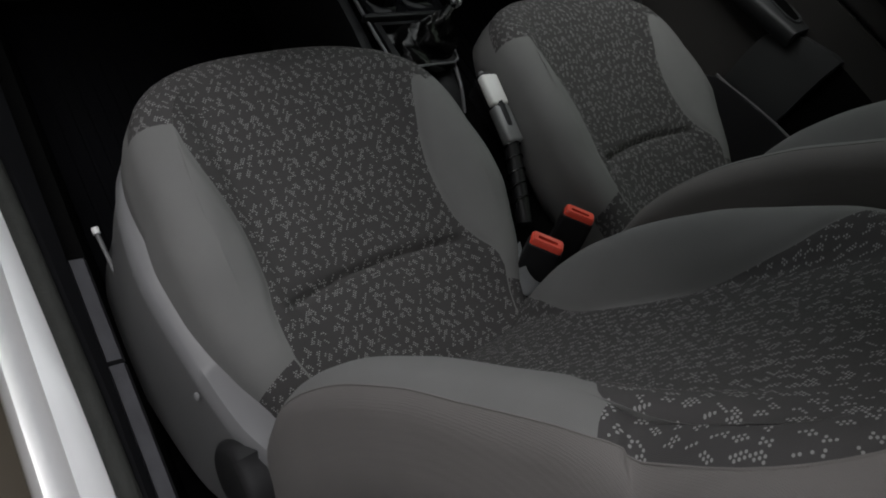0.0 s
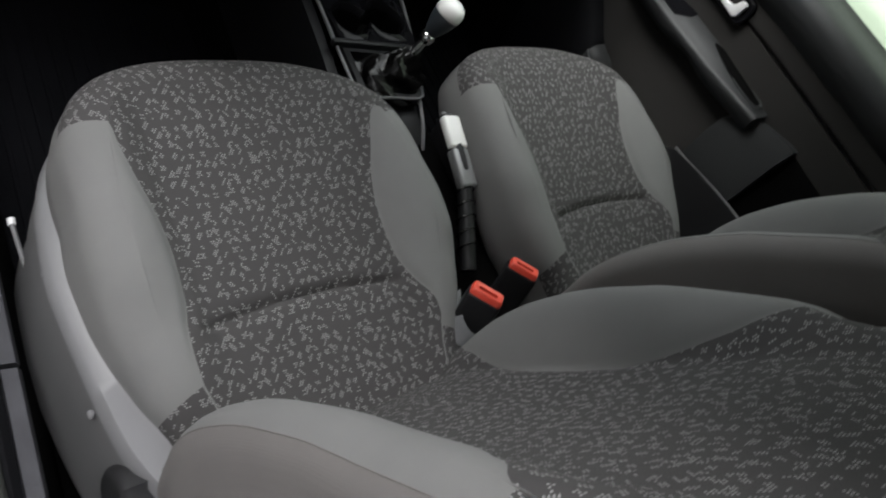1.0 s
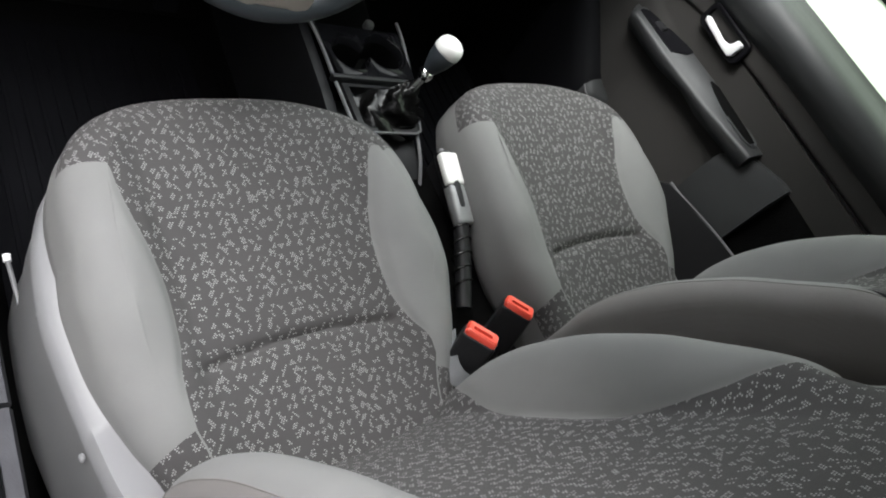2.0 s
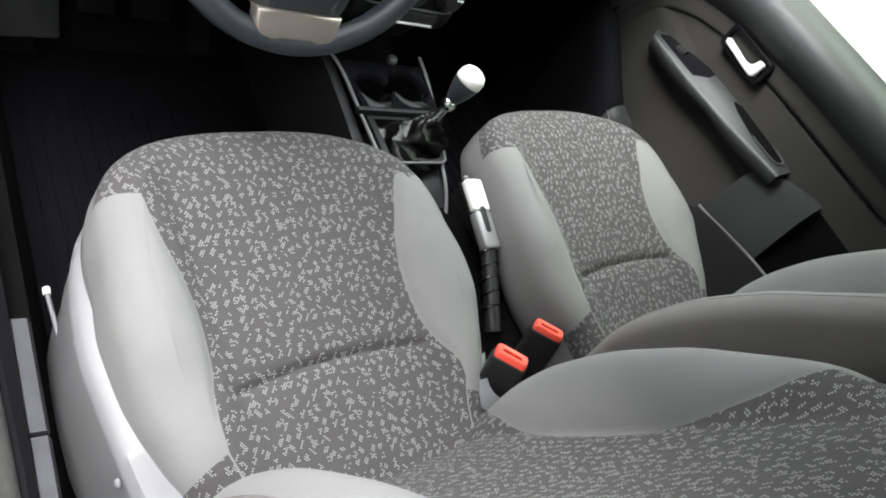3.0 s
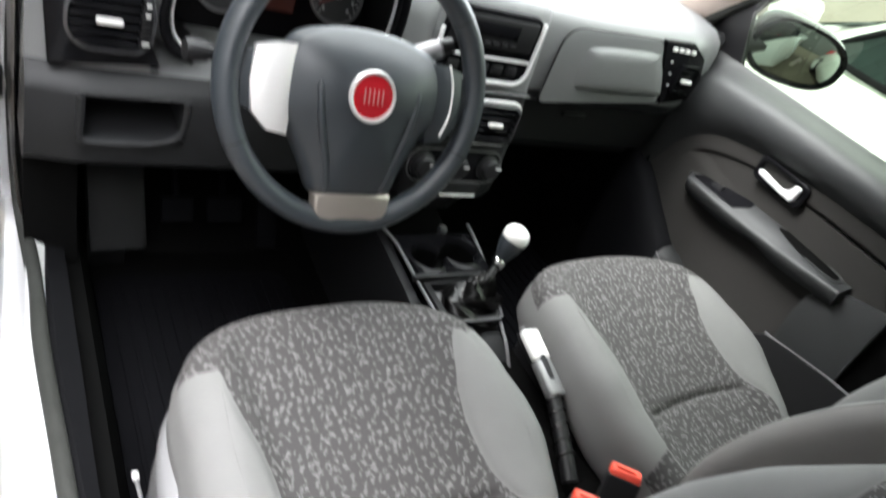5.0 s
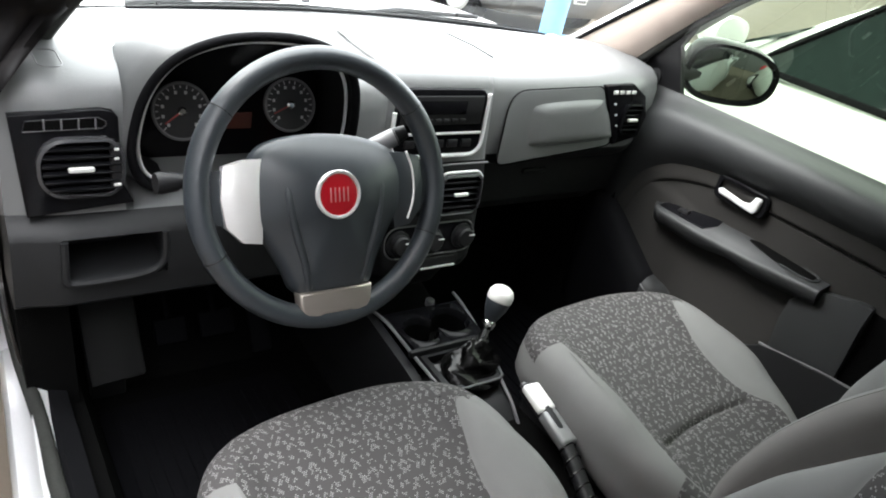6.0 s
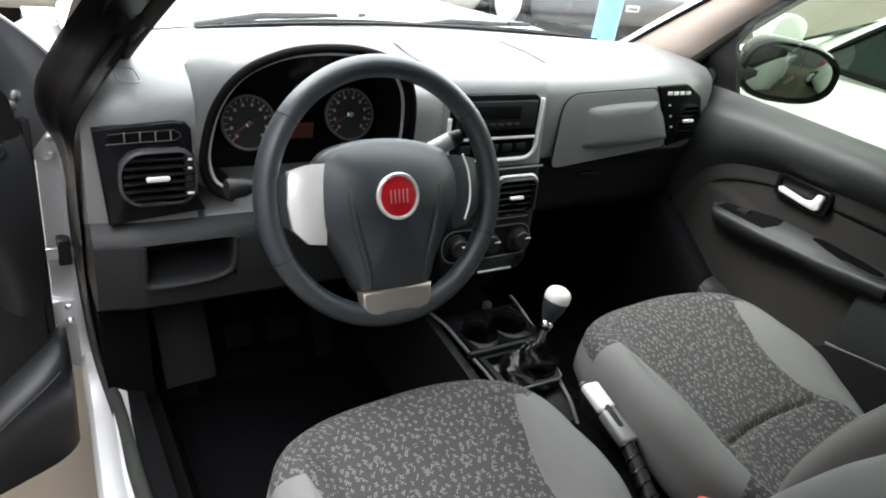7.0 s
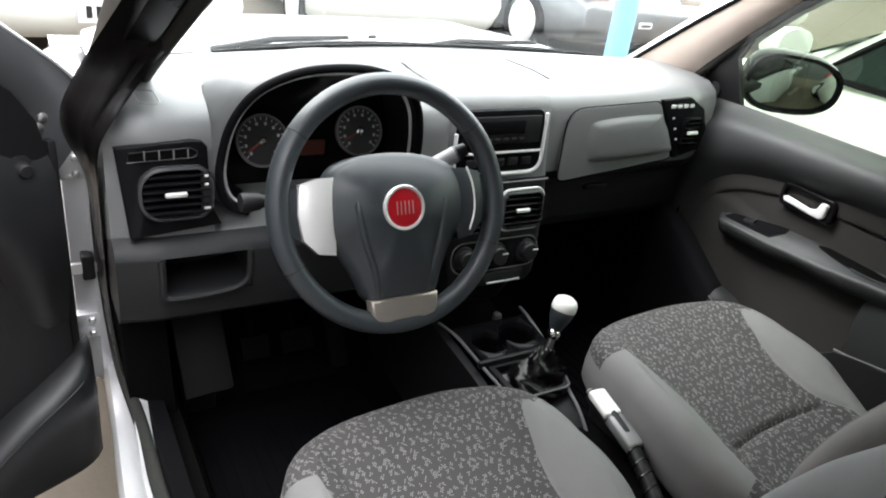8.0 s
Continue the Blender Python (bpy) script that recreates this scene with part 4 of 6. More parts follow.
    for i0, i1 in ((0, third), (third, 2 * third), (2 * third, k - 1)):
        strip(i0, i1, cut_ring, 9, skirt_mat, prefix + "_side")
    if tip:
        bm = bmesh.new()
        tube(bm, [rings[i][cut_ring] for i in range(0, k, 2)], 0.0008, 6)
        part(prefix + "_seam", bm, SIDE_CLOTH, parent, "stitched seam")
    return local


def seat(m, label, outer, recline=21.0, back=0.0, cut=3):
    """A front seat: cushion, reclined backrest, plastic valance on the outer side (outer: -1 or 1)."""
    s = thing("bucket_seat", label, "bucket seat", "front seats", m)
    rows = steps(-0.32, -0.145, 10) + steps(-0.141, -0.055, 21) + steps(-0.03, 0.225, 22)

    def groove(x, y):
        yc = -0.083 - 0.020 * (x / 0.15) ** 2
        dip = -0.008 * math.exp(-((y - yc) / 0.0040) ** 2) - 0.003 * math.exp(-((y - yc) / 0.014) ** 2)
        return dip * ease(0.150, 0.128, abs(x))

    pad(s, lambda x, y, z: (x, y, z), rows,
        lambda l: curve(l, [(-0.32, 0.140), (-0.26, 0.148), (-0.18, 0.167), (-0.13, 0.187), (-0.08, 0.200), (-0.03, 0.206), (0.02, 0.209), (0.12, 0.213), (0.17, 0.214), (0.225, 0.207)]),
        lambda l: curve(l, [(-0.26, 0.985), (-0.165, 0.985), (-0.14, 0.93), (-0.105, 0.83), (-0.06, 0.745), (0.00, 0.72), (0.06, 0.745), (0.12, 0.80), (0.19, 0.868), (0.225, 0.940)]),
        0.170, lambda l: ease(-0.13, 0.20, l),
        lambda l: line(l, [(-0.32, 0.470), (-0.09, 0.500), (0.05, 0.530), (0.15, 0.553), (0.195, 0.558), (0.225, 0.553)]),
        lambda l: curve(l, [(-0.20, 0.0), (-0.10, 0.018), (0.02, 0.029), (0.10, 0.027), (0.18, 0.014), (0.225, 0.005)]),
        0.085, CLOTH, "cushion", groove, r=0.045, peak=0.5, melt=0.6, tail=-0.175, skew=0.05, nip=0.014)

    # small tuck where the front bolster seam ends
    bm = bmesh.new()
    tube(bm, [(0.162, 0.158, 0.5705), (0.175, 0.163, 0.5690), (0.186, 0.170, 0.5640)], [0.0012, 0.0022, 0.0012], 6)
    part("tuck", bm, DASH_LOW, s, "dark tuck in the seam")
    tilt = radians(recline)
    a, n = Vector((0, -math.sin(tilt), math.cos(tilt))), Vector((0, math.cos(tilt), math.sin(tilt)))
    o = Vector((0, -0.200 - back, 0.38))
    rows = steps(0.03, 0.72, 52)
    pad(s, lambda x, l, h: tuple(o + Vector((x, 0, 0)) + a * l + n * h), rows,
        lambda l: curve(l, [(0.03, 0.190), (0.22, 0.208), (0.45, 0.210), (0.72, 0.195)]),
        lambda l: curve(l, [(0.03, 0.985), (0.10, 0.95), (0.15, 0.80), (0.22, 0.69), (0.32, 0.66), (0.43, 0.69), (0.51, 0.77), (0.555, 0.90), (0.585, 0.998), (0.72, 0.998)]),
        0.10, lambda l: ease(0.545, 0.72, l),
        lambda l: curve(l, [(0.03, -0.01), (0.16, -0.004), (0.40, -0.012), (0.60, -0.008), (0.72, -0.02)]),
        lambda l: curve(l, [(0.04, 0.0), (0.12, 0.026), (0.18, 0.050), (0.25, 0.066), (0.33, 0.073), (0.41, 0.067), (0.50, 0.045), (0.60, 0.018), (0.70, 0.0)]),
        0.10, SIDE_CLOTH, "backrest", lambda x, y: -0.004 * math.exp(-((y - 0.475) / 0.004) ** 2) * ease(0.17, 0.14, abs(x)), r=0.036, cut_ring=cut, tip=0.588, peak=0.52)
    # seam between the pads' back and the rear cover
    bm = bmesh.new()
    loft(bm, [[tuple(o + Vector((x * w, 0, 0)) + a * l + n * h) for x, h in ((-1, -0.075), (-0.6, -0.150), (0.6, -0.150), (1, -0.075))] for l, w in ((0.02, 0.215), (0.30, 0.240), (0.60, 0.225), (0.69, 0.17), (0.73, 0.10))])
    part("backrest_cover", bm, SIDE_CLOTH, s, "plain taupe cloth back cover")
    bm = bmesh.new()
    rbox(bm, (0, -0.03, 0.40), (0.40, 0.42, 0.10), 0.02)
    part("seat_pan", bm, BLACK, s)
    for x in (-0.17, 0.17):
        bm = bmesh.new()
        rbox(bm, (x, 0.0, 0.205), (0.035, 0.46, 0.03), 0.004)
        rbox(bm, (x, 0.14, 0.28), (0.03, 0.04, 0.16), 0.004)
        rbox(bm, (x, -0.16, 0.28), (0.03, 0.04, 0.16), 0.004)
        part("rail", bm, BLACK, s)
    # outer valance with a pale upper strip that widens towards the hinge
    bm = bmesh.new()
    strip, low = [], []
    for k in range(33):
        y = 0.185 - 0.455 * k / 32
        x = outer * curve(y, [(-0.27, 0.214), (-0.233, 0.228), (-0.188, 0.243), (-0.125, 0.252), (-0.05, 0.258), (0.0, 0.260), (0.038, 0.257), (0.099, 0.247), (0.156, 0.2265), (0.185, 0.208)])
        wide = 0.024 + 0.040 * ease(-0.06, -0.21, y)
        zt = 0.470 - 0.010 * ease(-0.05, -0.24, y)
        strip.append([(x - outer * wide, y, zt - 0.030), (x - outer * wide, y, zt + 0.004), (x, y, zt), (x + outer * 0.008, y, zt - 0.012), (x + outer * 0.004, y, zt - 0.040)])
        f = ease(0.19, 0.10, y)
        low.append([(x - outer * 0.02, y, zt - 0.03), (x + outer * (0.003 + 0.003 * f), y, zt - 0.018), (x + outer * (0.005 + 0.005 * f), y, zt - 0.060), (x + outer * (0.004 + 0.004 * f), y, zt - 0.13), (x + outer * 0.012, y, 0.262), (x - outer * 0.02, y, 0.258)])
    loft(bm, low)
    val = part("valance", bm, VALANCE, s, "mid grey plastic side valance", 50)
    bm = bmesh.new()
    loft(bm, strip)
    part("valance_strip", bm, VALANCE_LIGHT, val, "pale grey plastic edge strip", 50)
    for y, z in ((0.03, 0.448), (-0.135, 0.44)):
        bm = bmesh.new()
        lathe(bm, [(0.005, 0), (0.005, 0.002), (0.003, 0.0035)], 12, Matrix.Translation((outer * 0.2615, y, z)) @ pose(0, 0, 0, 0, 70 * outer, 0))
        part("screw_cap", bm, VALANCE_LIGHT, val)
    # recliner cover
    bm = bmesh.new()
    prism(bm, [(math.cos(q) * (0.055 if math.sin(q) > 0 else 0.045), math.sin(q) * 0.05) for q in [2 * math.pi * j / 28 for j in range(28)]], 0, 0.03, 0.012, Matrix.Translation((outer * 0.232, -0.235, 0.40)) @ pose(0, 0, 0, 0, 90 * outer, 0))
    part("recliner_cover", bm, DASH_LOW, s, "dark round recliner cover")
    return s


seat(pose(-0.354, -0.002, 0, 0, 0, 4.5), "driver seat in grey and flecked cloth with reclined backrest", -1)
seat(pose(0.288, 0.085, 0, 0, 0, 4.5), "passenger seat in grey and flecked cloth, set further forward", 1, 21.0, 0.010, 1)

# height lever beside the driver's seat
lever = thing("seat_lever", "slim chrome rod beside the driver seat", "lever")
bm = bmesh.new()
tube(bm, [(-0.606, 0.02, 0.325), (-0.614, 0.08, 0.342), (-0.620, 0.135, 0.355)], 0.0030, 8)
part("rod", bm, VALANCE, lever)
bm = bmesh.new()
tube(bm, [(-0.620, 0.133, 0.3545), (-0.620, 0.142, 0.356)], 0.0048, 12)
part("cap", bm, SILVER, lever)

# belt buckles
for p, q, name in (((-0.113, -0.153, 0.542), 24, "driver"), ((0.019, -0.110, 0.505), 24, "passenger")):
    b = thing("belt_buckle", "black seat belt buckle with a red release button", "seat belt buckle", "seat belt buckles", Matrix.Translation(p) @ pose(0, 0, 0, -16, -9, -50))
    bm = bmesh.new()
    prism(bm, rrect(0.052, 0.030, 0.006), -0.075, 0.0, 0.004)
    body = part("body", bm, BLACK, b, "black plastic buckle body")
    bm = bmesh.new()
    outer, inner = rrect(0.048, 0.026, 0.005), rrect(0.030, 0.008, 0.003)
    loft(bm, [[(*u, z) for u in poly] for poly, z in ((outer, -0.004), (outer, 0.006), (rrect(0.044, 0.022, 0.005), 0.009), (inner, 0.008), (inner, -0.002))])
    part("release_button", bm, BUCKLE_RED, b, "red release button")
    bm = bmesh.new()
    rbox(bm, (0, 0, -0.13), (0.030, 0.008, 0.12), 0.002)
    part("stalk", bm, BLACK, b)
w = thing("seat_belt", "grey belt webbing looped below the driver's buckle", "seat belt")
bm = bmesh.new()
path = smooth_path([(-0.128, -0.125, 0.498), (-0.140, -0.150, 0.500), (-0.148, -0.174, 0.500), (-0.142, -0.194, 0.500), (-0.122, -0.205, 0.502), (-0.100, -0.205, 0.506)], 6)
sheet(bm, lambda i, v: tuple(path[int(i)] + Vector((0.008 * v, 0.003 * v, 0.010 * v))), list(range(len(path))), [-1, 0, 1], 0.0016)
part("webbing", bm, BELT, w)
# ---- dashboard ----
dash = thing("dashboard", "charcoal plastic dashboard with gauges, vents and glovebox", "dashboard")
CLUSTER = (-0.578, -0.205)


CORNER = [(-0.738, 0.600), (-0.714, 0.622), (-0.687, 0.665), (-0.645, 0.78), (-0.579, 0.93), (-0.53, 1.02)]


def foot(x):
    """Where the dashboard's top meets the windscreen."""
    return min(1.02 - 0.15 * (x / 0.66) ** 2, curve(x, CORNER))


DRIVER = [(0.640, 0.962), (0.590, 0.950), (0.566, 0.925), (0.560, 0.890), (0.556, 0.800), (0.552, 0.742), (0.530, 0.730), (0.521, 0.716), (0.5195, 0.712), (0.517, 0.650), (0.517, 0.645), (0.520, 0.605), (0.545, 0.585), (0.700, 0.580), (0.860, 0.560)]
PASSENGER = [(0.690, 0.966), (0.625, 0.958), (0.597, 0.940), (0.588, 0.915), (0.586, 0.840), (0.592, 0.780), (0.600, 0.758), (0.612, 0.750), (0.625, 0.742), (0.640, 0.690), (0.640, 0.660), (0.640, 0.640), (0.660, 0.610), (0.760, 0.600), (0.900, 0.580)]


def dash_ring(x):
    k = ease(-0.15, -0.10, x)
    f_ = foot(x)
    ring = [(x, max(f_, 0.80) + 0.05, 0.60), (x, f_ + 0.03, 0.935), (x, f_, 0.952), (x, min(0.5 * (f_ + 0.70) + 0.05, f_ - 0.004), 0.966), (x, min(0.78, f_ - 0.008), 0.970)]
    c = ease(CLUSTER[0], CLUSTER[0] + 0.012, x) * ease(CLUSTER[1], CLUSTER[1] - 0.012, x)
    drop = 0.012 * ease(-0.66, -0.735, x) + 0.03 * ease(0.56, 0.66, x)
    for i, ((y0, z0), (y1, z1)) in enumerate(zip(DRIVER, PASSENGER)):
        y, z = y0 + (y1 - y0) * k, z0 + (z1 - z0) * k
        if i <= 4:
            y += (0.665 - y + 0.006 * i) * c
        # the open tray under the vent
        tray = ease(-0.672, -0.668, x) * ease(-0.524, -0.528, x)
        if i in (8, 9):
            y += 0.105 * tray
            z += 0.010 * ease(-0.60, -0.53, x) * tray * (1 if i == 9 else 0.4)
        y += drop
        if i < 3:
            y = min(y, f_ - 0.012 - 0.006 * i)
            z -= 0.022 * ease(-0.70, -0.738, x)
        ring.append((x, y, z))
    return ring


bm = bmesh.new()
xs = [-0.737, -0.73, -0.715, -0.70, -0.685, -0.674, -0.672, -0.670, -0.668, -0.664] + steps(-0.655, -0.59, 5) + [-0.580, -0.578, -0.574, -0.570, -0.566] + [-0.550, -0.540, -0.530, -0.528, -0.526, -0.524] + steps(-0.51, -0.23, 14) + [-0.217, -0.213, -0.209, -0.205, -0.203] + steps(-0.19, 0.62, 46) + [0.645, 0.66]
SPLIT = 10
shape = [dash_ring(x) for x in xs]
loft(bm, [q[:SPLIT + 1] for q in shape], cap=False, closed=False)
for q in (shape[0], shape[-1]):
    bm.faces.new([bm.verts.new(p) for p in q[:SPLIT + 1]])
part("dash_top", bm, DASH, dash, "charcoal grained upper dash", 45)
# below the split the dash takes the shade-darkened charcoal
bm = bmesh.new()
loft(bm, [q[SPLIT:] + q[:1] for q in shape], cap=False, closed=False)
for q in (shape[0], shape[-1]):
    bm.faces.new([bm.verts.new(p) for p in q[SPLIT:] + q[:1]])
part("dash_knee", bm, DASH_KNEE, dash, "lower dash with an open tray, charcoal darkened for shade", 45)
# seam where the top pad meets
bm = bmesh.new()
tube(bm, [(0.135, 0.80, 0.974), (0.150, 0.72, 0.972), (0.160, 0.66, 0.966)], 0.0016, 6)
part("dash_seam", bm, BLACK, dash)
# defroster slot
bm = bmesh.new()
tube(bm, [(x, foot(x) - 0.05, 0.9635) for x in steps(-0.5, 0.5, 20)], 0.006, 6, flat=0.5)
part("defroster_slot", bm, BLACK, dash)
# faint outline of the speaker cover in the corner
bm = bmesh.new()
tube(bm, [(-0.668 + a, 0.590 + b, 0.9635) for a, b in rrect(0.030, 0.075, 0.012, 5)], 0.0011, 6, closed=True)
part("speaker_outline", bm, DASH, dash)

# instrument hood: an arched visor that runs back into the dash top
ARCH = [(-0.518, 0.772), (-0.548, 0.787), (-0.563, 0.815), (-0.567, 0.86), (-0.553, 0.930), (-0.518, 0.982), (-0.460, 1.012), (-0.395, 1.022), (-0.325, 1.018), (-0.268, 0.996), (-0.232, 0.950), (-0.217, 0.88), (-0.219, 0.825), (-0.236, 0.798), (-0.262, 0.785)]
arch = [Vector((p[0], p[1])) for p in smooth_path([(a, b, 0) for a, b in ARCH], 6)]
mid = Vector((-0.39, 0.86))


def arch_at(y, grow, flatten=0.0):
    out = []
    for p in arch:
        q = mid + (p - mid) * (1 + grow / max(0.12, (p - mid).length))
        out.append((q.x, y, q.y - flatten * max(0.0, q.y - 0.955)))
    return out


bm = bmesh.new()
skins = [arch_at(0.665, -0.014), arch_at(0.60, -0.010), arch_at(0.535, -0.004), arch_at(0.520, 0.0), arch_at(0.518, 0.006), arch_at(0.524, 0.012), arch_at(0.56, 0.020), arch_at(0.62, 0.026, 0.15), arch_at(0.70, 0.030, 0.5), arch_at(0.80, 0.034, 1.0)]
# the sides of the visor lean away from the driver
for r in skins:
    for i, (x, y, z) in enumerate(r):
        r[i] = (x, y + 0.16 * (1.03 - z) * ease(0.70, 0.60, y), z)
loft(bm, skins[3:], cap=False, closed=False)
part("cluster_hood", bm, DASH, dash, "arched charcoal instrument hood", 60)
bm = bmesh.new()
loft(bm, skins[:4], cap=False, closed=False)
part("hood_lining", bm, BLACK, dash, "black inner side of the instrument hood", 60)
bm = bmesh.new()
tube(bm, [(x, y + 0.16 * (1.03 - z), z) for x, y, z in arch_at(0.514, 0.004)], 0.0070, 10)
part("hood_lip", bm, RUBBER, dash, "black rubbery lip of the hood")
cluster = part("cluster_face", (lambda b: (prism(b, [(p.x, p.y) for p in arch], 0, 0.004, 0, Matrix(((1, 0, 0, 0), (0, 0, -1, 0.652), (0, 1, 0, 0), (0, 0, 0, 1)))), b)[1])(bmesh.new()), GLOSS, dash, "black instrument panel")
bm = bmesh.new()
rim = arch_at(0.548, -0.008)
tube(bm, [(x, y + 0.16 * (1.03 - z) - 0.02, z) for x, y, z in rim], 0.0030, 8)
part("cluster_trim", bm, SILVER, dash, "thin silver trim line")
G = pose(0, 0, 0, 72, 0, 0)


def gauge(x, z, r, needle):
    m = Matrix.Translation((x, 0.612, z)) @ G
    bm = bmesh.new()
    lathe(bm, [(r * 0.99, -0.012), (r * 0.99, 0.0), (0.001, 0.0005)], 40, m)
    face = part("dial", bm, DIAL, cluster, "dark round dial")
    bm = bmesh.new()
    tube(bm, [m @ Vector((r * math.cos(a), r * math.sin(a), 0.002)) for a in [2 * math.pi * j / 48 for j in range(48)]], 0.0024, 8, closed=True)
    part("dial_ring", bm, VALANCE_LIGHT, cluster, "silver dial ring")
    bm = bmesh.new()
    for j in range(19):
        a = radians(225 - 270 * j / 18)
        rbox(bm, (0, 0, 0), (0.006 if j % 2 == 0 else 0.004, 0.0016, 0.0006), 0, m=m @ Matrix.Translation((r * 0.86 * math.cos(a), r * 0.86 * math.sin(a), 0.0012)) @ pose(0, 0, 0, 0, 0, math.degrees(a)))
        if j % 2 == 0:
            rbox(bm, (0, 0, 0), (0.0045, 0.0052, 0.0005), 0, m=m @ Matrix.Translation((r * 0.68 * math.cos(a), r * 0.68 * math.sin(a), 0.0012)))
    part("dial_marks", bm, DIAL_MARK, cluster)
    bm = bmesh.new()
    rbox(bm, (r * 0.36, 0, 0.004), (r * 0.80, 0.0028, 0.0012), 0.0004, m=m @ pose(0, 0, 0, 0, 0, needle))
    part("needle", bm, RED_LINE, cluster, "red needle")
    bm = bmesh.new()
    lathe(bm, [(0.007, 0.001), (0.007, 0.006), (0.004, 0.0085)], 16, m)
    part("needle_hub", bm, CHROME, cluster)


gauge(-0.481, 0.876, 0.044, 215)
gauge(-0.300, 0.885, 0.044, 205)
bm = bmesh.new()
rbox(bm, (-0.380, 0.634, 0.850), (0.045, 0.004, 0.028), 0.001, m=None)
part("display", bm, AMBER, cluster, "amber trip display")
bm = bmesh.new()
for k in range(3):
    rbox(bm, (-0.395 + 0.014 * (k - 1), 0.625, 0.905), (0.007, 0.003, 0.007), 0.001)
part("warning_lamp", bm, DIAL_MARK, cluster)


# face plates look back at the seats and lean a little upwards
def plate(x, y, z, lean=8):
    """Local x to the right, y up the face, z out towards the seats."""
    return Matrix.Translation((x, y, z)) @ pose(0, 0, 0, 90 - lean, 0, 0)


def louvre(parent, m, w, h, slats, round_left=False, rim=None):
    """A blade vent: black sheet for the shade in its depth, ring, slats, chrome thumb tab."""
    bm = bmesh.new()
    o = rrect(w, h, h * 0.42, 8) if round_left else rrect(w, h, 0.018, 6)
    if round_left:
        o = [(a if a < 0 else min(a, w / 2), b if a < 0 else max(-h / 2, min(h / 2, b * (1 + 0.25 * a / w)))) for a, b in o]
    i = [(a * (1 - 0.0045 / (w / 2)), b * (1 - 0.004 / (h / 2))) for a, b in o]
    loft(bm, [[(*p, z) for p in q] for q, z in ((o, 0.0), (o, 0.014), (i, 0.016), (i, 0.0))], cap=False, m=m)
    v = part("vent_ring", bm, rim or VENT_RIM, parent, "satin dark vent surround")
    bm = bmesh.new()
    prism(bm, i, 0.0, 0.0015, 0, m)
    part("vent_depth", bm, CARPET_AND_SHADE, v)
    for k in range(slats):
        y = -h / 2 + 0.008 + (h - 0.016) * (k + 0.5) / slats
        half = w / 2 - 0.006
        if round_left:
            half -= 0.012 * (abs(y) / (h / 2)) ** 2
        bm = bmesh.new()
        rbox(bm, (0, 0, 0), (2 * half, 0.0042, 0.013), 0.0012, m=m @ Matrix.Translation((0, y, 0.009)) @ pose(0, 0, 0, 20, 0, 0))
        part("slat", bm, GLOSS, v)
    bm = bmesh.new()
    rbox(bm, (-0.002, 0, 0.017), (0.034, 0.008, 0.008), 0.003, m=m)
    part("thumb_tab", bm, KNOB_WHITE, v, "pale thumb tab")
    return v


# driver's vent panel
m = plate(-0.654, 0.551, 0.818, 4)
bm = bmesh.new()
poly = [(-0.070, 0.078), (0.042, 0.086), (0.060, 0.083), (0.067, 0.074), (0.070, -0.025), (0.086, -0.059), (-0.057, -0.071)]
prism(bm, poly, -0.01, 0.006, 0.003, m)
panel = part("vent_panel", bm, GLOSS, dash, "gloss black vent panel")
louvre(panel, m @ Matrix.Translation((0.015, 0.004, 0.006)), 0.114, 0.088, 6, True)
# black plate laid on the panel for the shade within the slot
bm = bmesh.new()
slot_poly = [(-0.054, 0.056), (-0.050, 0.0705), (0.040, 0.0745), (0.050, 0.069), (0.050, 0.063), (0.044, 0.0585)]
prism(bm, slot_poly, 0.004, 0.0072, 0, m)
slot = part("side_slot", bm, CARPET_AND_SHADE, panel, "demister slot, its shade a black plate")
bm = bmesh.new()
edge_pts = [m @ Vector((a, b, 0.0072)) for a, b in slot_poly]
tube(bm, edge_pts, 0.0009, 6, closed=True)
part("slot_edge", bm, VENT_RIM, slot)
for k in range(4):
    bm = bmesh.new()
    rbox(bm, (-0.028 + 0.0215 * k, 0.0655, 0.0066), (0.0022, 0.0150, 0.004), 0.0006, m=m)
    part("slot_bar", bm, VALANCE, slot)
bm = bmesh.new()
rbox(bm, (0.060, 0.004, 0.014), (0.016, 0.070, 0.014), 0.004, m=m)
part("lamp_switch_strip", bm, BLACK, panel)
for y, w in ((0.032, 0.008), (0.018, 0.008), (-0.022, 0.013)):
    bm = bmesh.new()
    rbox(bm, (0.060, y, 0.0215), (w * 0.8, 0.004, 0.002), 0.0008, m=m)
    part("switch_mark", bm, KNOB_WHITE, panel)
# rounded lip of the open tray below it
bm = bmesh.new()
lip = smooth_path([(-0.670, 0.519, 0.714), (-0.670, 0.516, 0.680), (-0.668, 0.515, 0.648), (-0.64, 0.514, 0.643), (-0.57, 0.514, 0.646), (-0.535, 0.515, 0.660), (-0.527, 0.517, 0.690), (-0.527, 0.520, 0.716)], 5)
tube(bm, lip, 0.006, 8)
part("tray_lip", bm, DASH_KNEE, dash, "rounded lip of the open tray")
# centre stack
def tower(rows):
    bm = bmesh.new()
    loft(bm, [[(w0, y + 0.10, z), (w0 + 0.001, y + 0.012, z), (w0 + 0.004, y + 0.003, z), (w0 + 0.012, y, z), (w1 - 0.020, y, z), (w1 - 0.007, y + 0.004, z), (w1 - 0.001, y + 0.016, z), (w1, y + 0.10, z)] for z, y, w0, w1 in rows])
    return bm


